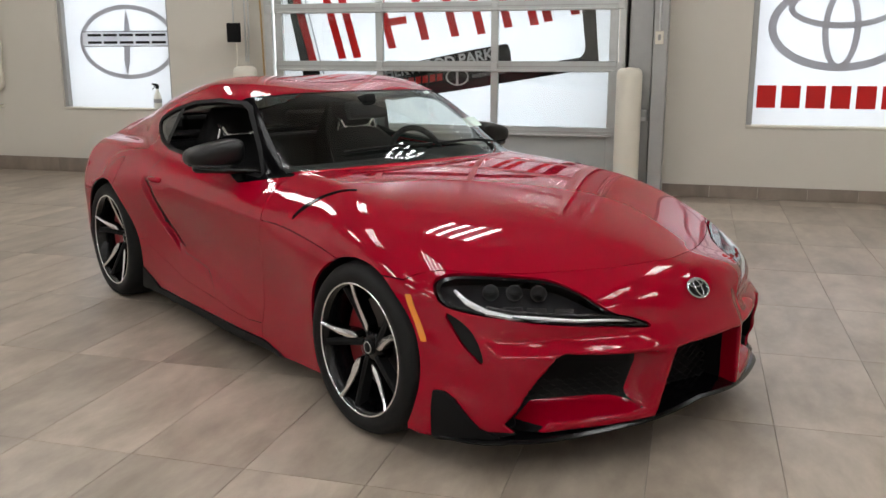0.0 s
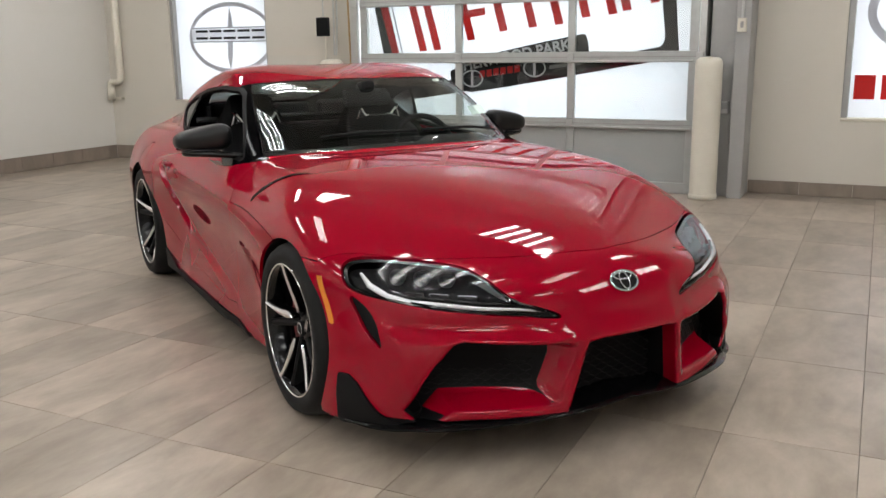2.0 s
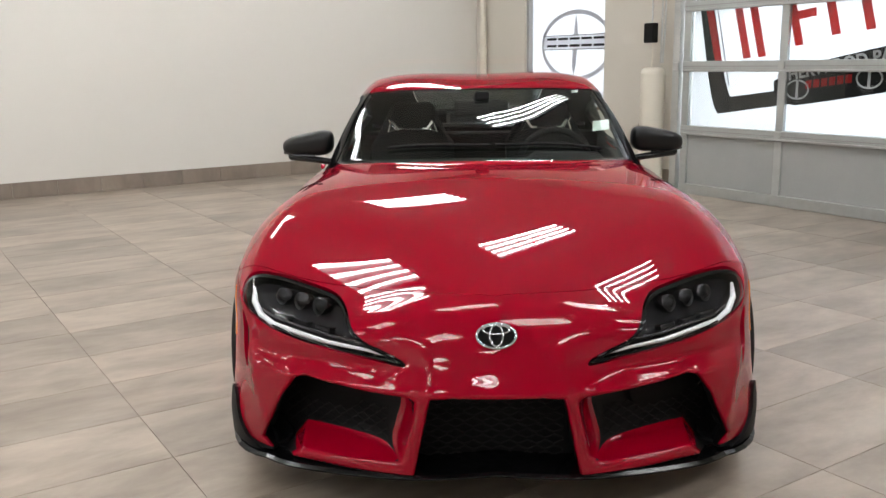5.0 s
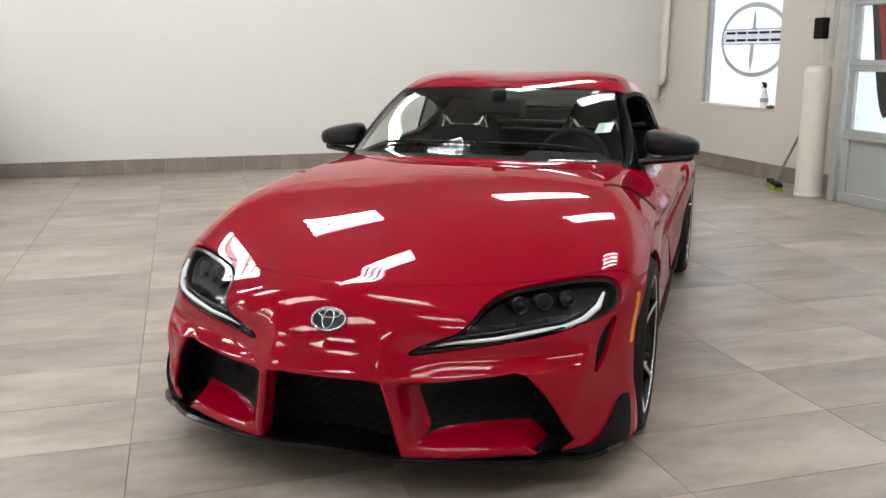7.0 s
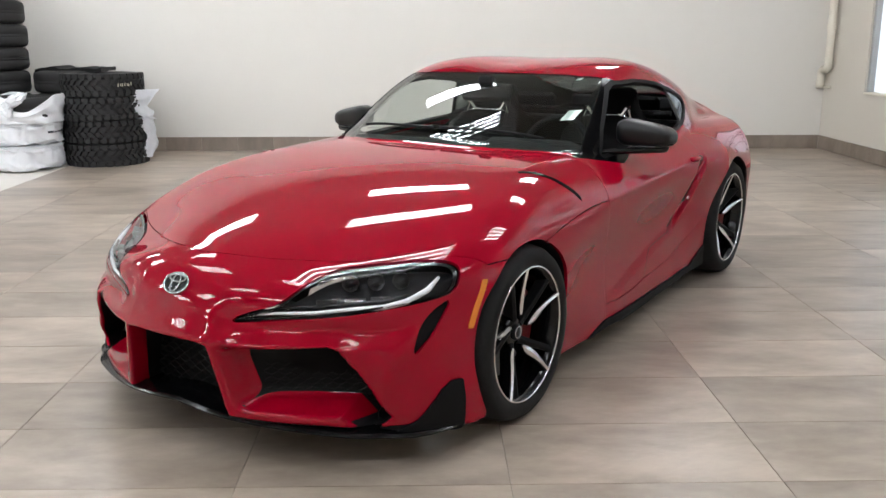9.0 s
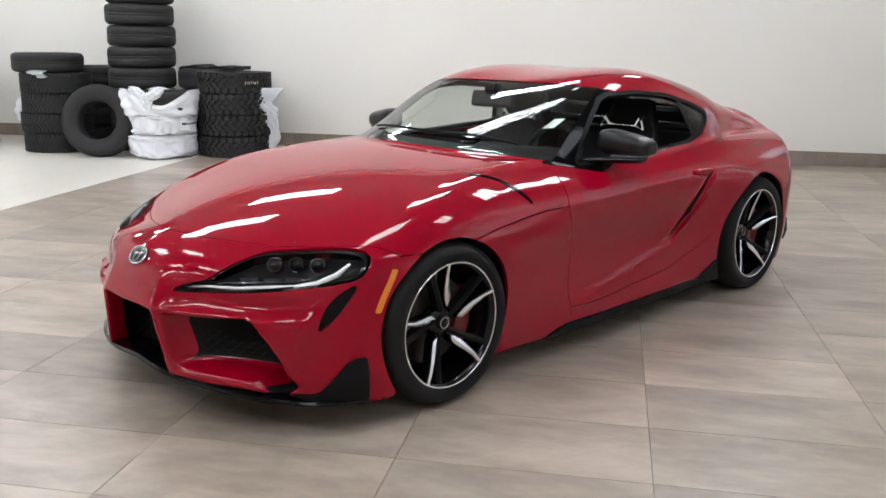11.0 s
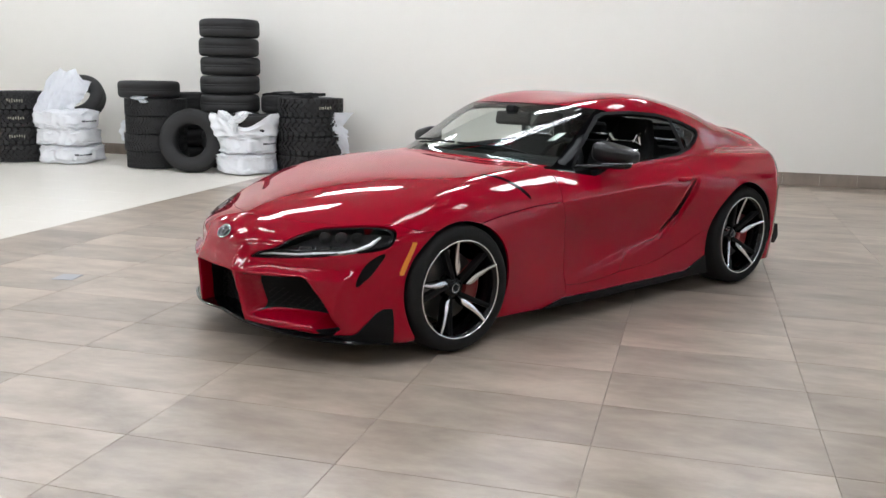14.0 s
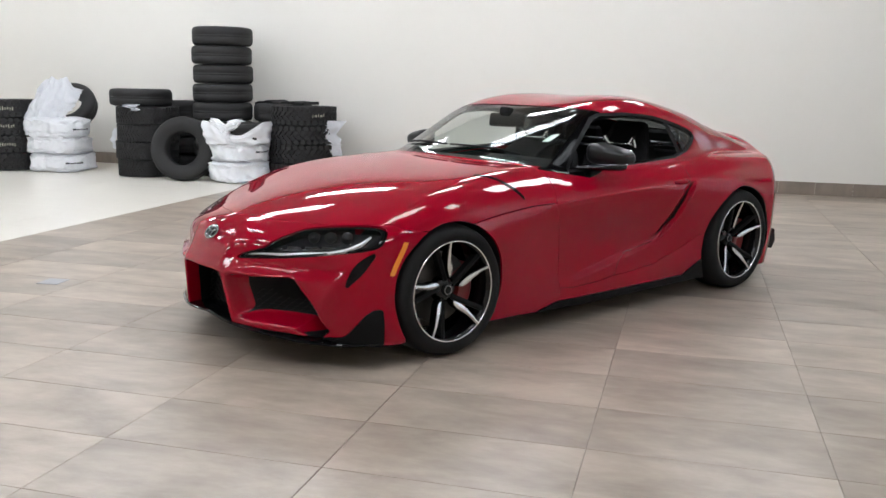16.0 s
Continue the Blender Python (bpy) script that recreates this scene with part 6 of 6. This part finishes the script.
# torn bag open round the top tyre
bm = bmesh.new()
n, m = 72, 14
grid = []
for i in range(n):
    a = 2 * math.pi * i / n
    line = []
    open_side = 0.5 + 0.5 * math.cos(2.0 * a - 0.7)
    for j in range(m):
        f = j / (m - 1)
        r = 0.425 + 0.02 * math.sin(9 * a + 5 * f) + 0.03 * noise.noise(Vector((math.cos(a) * 3, math.sin(a) * 3, f * 4))) + 0.035 * f * (1 - f)
        z = 0.50 + f * (0.28 - 0.17 * open_side * max(0.0, math.sin(3 * a) * 0.5 + 0.5)) + 0.02 * noise.noise(Vector((a * 2, f * 5, 3)))
        line.append(bm.verts.new((r * math.cos(a), r * math.sin(a), z)))
    grid.append(line)
for i in range(n):
    for j in range(m - 1):
        bm.faces.new((grid[i][j], grid[(i + 1) % n][j], grid[(i + 1) % n][j + 1], grid[i][j + 1]))
torn = thing("torn_bag", "torn white plastic bag hanging open round a tyre", "bag", CORNER @ pose(-5.0, -4.46, 0))
part("bag", bm, PLASTIC, torn, smooth=True)


for dx, dy, dz, w, h, tilt in ((0.40, 0.05, 0.70, 0.055, 0.05, 0), (0.40, 0.13, 0.735, 0.12, 0.05, 28), (0.40, -0.05, 0.74, 0.12, 0.05, -32), (0.405, 0.03, 0.62, 0.07, 0.11, 12)):
    bm = bmesh.new()
    bmesh.ops.create_icosphere(bm, subdivisions=4, radius=1)
    for p in bm.verts:
        q = p.co * 2.2 + Vector((dx * 9 + dy * 31, dz * 17, 0))
        p.co = Vector((p.co.x * 0.035, p.co.y * w, p.co.z * h)) * (1 + 0.5 * (0.5 - abs(noise.noise(q)) * 2) + 0.2 * noise.noise(q * 3))
    part("knot", bm, PLASTIC, torn, "", pose(dx, dy, dz, tilt), smooth=True)


def scrap(u, v, z, w, h, turn, seed, label="torn scrap of white plastic bag"):
    bm = bmesh.new()
    rows = []
    for i in range(12):
        f = i / 11
        half = w * (0.25 + 0.75 * abs(noise.noise(Vector((seed, f * 3, 0)))) + 0.3 * (1 - f)) / 2
        row = []
        for j in range(7):
            s = -1 + j / 3
            row.append(bm.verts.new((0.05 * noise.noise(Vector((f * 4, s * 2, seed))) + 0.03, s * half + 0.04 * math.sin(f * 6 + seed), -f * h)))
        rows.append(row)
    for a, b in zip(rows, rows[1:]):
        for j in range(6):
            bm.faces.new((a[j], a[j + 1], b[j + 1], b[j]))
    bmesh.ops.solidify(bm, geom=bm.faces[:], thickness=0.002)
    t = thing("bag_scrap", label, "plastic scrap", CORNER @ pose(u, v, z, 0, 0, turn), "plastic scraps")
    part("plastic", bm, PLASTIC, t, smooth=True)


scrap(-5.36, -3.29, 0.80, 0.34, 0.32, 40, 1.7)
scrap(-5.42, -3.28, 0.52, 0.24, 0.46, 40, 4.4)
scrap(-5.20, -6.42, 0.62, 0.20, 0.30, -20, 7.9)
scrap(-4.80, -5.86, 0.965, 0.30, 0.09, 10, 9.2)

mat_roll = thing("rubber_mat", "folded black rubber mats lying on stacked tyres", "mat", CORNER @ pose(-5.85, -4.22, 0.979))
bm = bmesh.new()
rows = []
for i in range(24):
    f = i / 23
    z = 0.012 + 0.03 * abs(noise.noise(Vector((f * 5, 0.3, 0)))) + 0.02 * math.sin(f * 7) ** 2
    rows.append([bm.verts.new((x, -0.30 + 0.72 * f, z * (1 if k < 2 else 0) + (0.012 if k < 2 else 0))) for k, x in enumerate((-0.25, 0.25, 0.25, -0.25))])
for a, b in zip(rows, rows[1:]):
    for j in range(4):
        bm.faces.new((a[j], a[(j + 1) % 4], b[(j + 1) % 4], b[j]))
bm.faces.new(rows[0])
bm.faces.new(rows[-1][::-1])
part("mat", bm, BLACK_SATIN, mat_roll)

card = thing("card", "small white card lying on the brown tiles", "card", ROOM @ pose(0.794, -2.837, 0.0, 0, 0, 8))
part("sheet", box(-0.075, 0.075, -0.07, 0.07, 0.0005, 0.0035), mat("white_card", (0.36, 0.375, 0.41), 0.45), card)


# ---- floor and skirting tiles ----
TU, TV, U0, V_REF = 0.437, 0.853, 2.435, -0.085


def tile_mesh(name, du, dv, h, material):
    c = 0.0009
    x0, x1, y0, y1 = c, du - c, c, dv - c
    top = [(x0 + c, y0 + c, 0), (x1 - c, y0 + c, 0), (x1 - c, y1 - c, 0), (x0 + c, y1 - c, 0)]
    low = [(x0, y0, -h), (x1, y0, -h), (x1, y1, -h), (x0, y1, -h)]
    me = bpy.data.meshes.new(name)
    me.from_pydata(top + low, [], [(0, 1, 2, 3), (4, 5, 1, 0), (5, 6, 2, 1), (6, 7, 3, 2), (7, 4, 0, 3)])
    me.materials.append(material)
    return me


full = tile_mesh("tile", TU, TV, 0.003, TILE)
rest_v, rest_f = [], []


def rest_tile(u0, u1, v0, v1):
    c, n = 0.0009, len(rest_v)
    rest_v.extend([(u0 + 2 * c, v0 + 2 * c, 0), (u1 - 2 * c, v0 + 2 * c, 0), (u1 - 2 * c, v1 - 2 * c, 0), (u0 + 2 * c, v1 - 2 * c, 0), (u0 + c, v0 + c, -0.003), (u1 - c, v0 + c, -0.003), (u1 - c, v1 - c, -0.003), (u0 + c, v1 - c, -0.003)])
    rest_f.extend([tuple(n + k for k in q) for q in ((0, 1, 2, 3), (4, 5, 1, 0), (5, 6, 2, 1), (6, 7, 3, 2), (7, 4, 0, 3))])


for j in range(-5, 7):
    v0 = V_REF + TV * j
    v1 = min(v0 + TV, WALL_N)
    if v0 >= WALL_N or v1 <= LIGHT_FLOOR:
        continue
    v0 = max(v0, LIGHT_FLOOR)
    for i in range(-22, 17):
        u0 = U0 + TU * i
        u1 = u0 + TU
        if u1 <= WALL_W or u0 >= WALL_E:
            continue
        whole = u0 > WALL_W and u1 < WALL_E and abs(v1 - v0 - TV) < 1e-6
        if whole and -5.4 < u0 < 6.6:
            t = new("tile", full)
            t.parent = floor
            t.location = (u0, v0, 0)
        else:
            rest_tile(max(u0, WALL_W), min(u1, WALL_E), v0, v1)
me = bpy.data.meshes.new("edge_tiles")
me.from_pydata(rest_v, [], rest_f)
me.materials.append(TILE)
edge = tagged(new("edge_tiles", me), "brown-grey stone-look tiles", kind="stuff")
edge.parent = floor

rest_v, rest_f = [], []
for i in range(26):
    for j in range(11):
        u0, v1 = WALL_W + 0.61 * i, LIGHT_FLOOR - 0.61 * j
        if u0 < WALL_E and v1 - 0.05 > WALL_S:
            rest_tile(u0, min(u0 + 0.61, WALL_E), max(v1 - 0.61, WALL_S), v1)
me = bpy.data.meshes.new("pale_tiles")
me.from_pydata(rest_v, [], rest_f)
me.materials.append(PALE)
pale = tagged(new("pale_tiles", me), "large pale cream floor tiles", kind="stuff")
pale.parent = floor

# skirting of cut tiles


def skirting(name, label, a0, a1, place, high=0.165):
    s = tagged(new(name), label, "skirting", kind="structure")
    s.matrix_basis = ROOM
    me = bpy.data.meshes.new("skirting_tile")
    L = 0.437
    bm = box(0.0012, L - 0.0012, 0, 0.012, 0.002, high, 0.0012)
    bm.to_mesh(me)
    bm.free()
    me.materials.append(BASE_TILE)
    x = a0
    while x < a1 - 0.05:
        t = new("skirting_tile", me)
        t.parent = s
        t.matrix_basis = place(x) @ Matrix.Diagonal((min(1, (a1 - x) / L), 1, 1, 1))
        x += L
    return s


skirting("baseboard_west", "brown stone-look tile skirting under the pale wall", WALL_S, WALL_N - 0.014, lambda x: pose(WALL_W + 0.014, x, 0, 0, 0, 90))
for a, b, high in ((WALL_W + 0.016, -2.73, 0.165), (1.375, WALL_E, 0.12)):
    skirting("baseboard_north", "brown stone-look tile skirting under the beige wall", a, b, lambda x: pose(x, WALL_N - 0.014, 0), high)
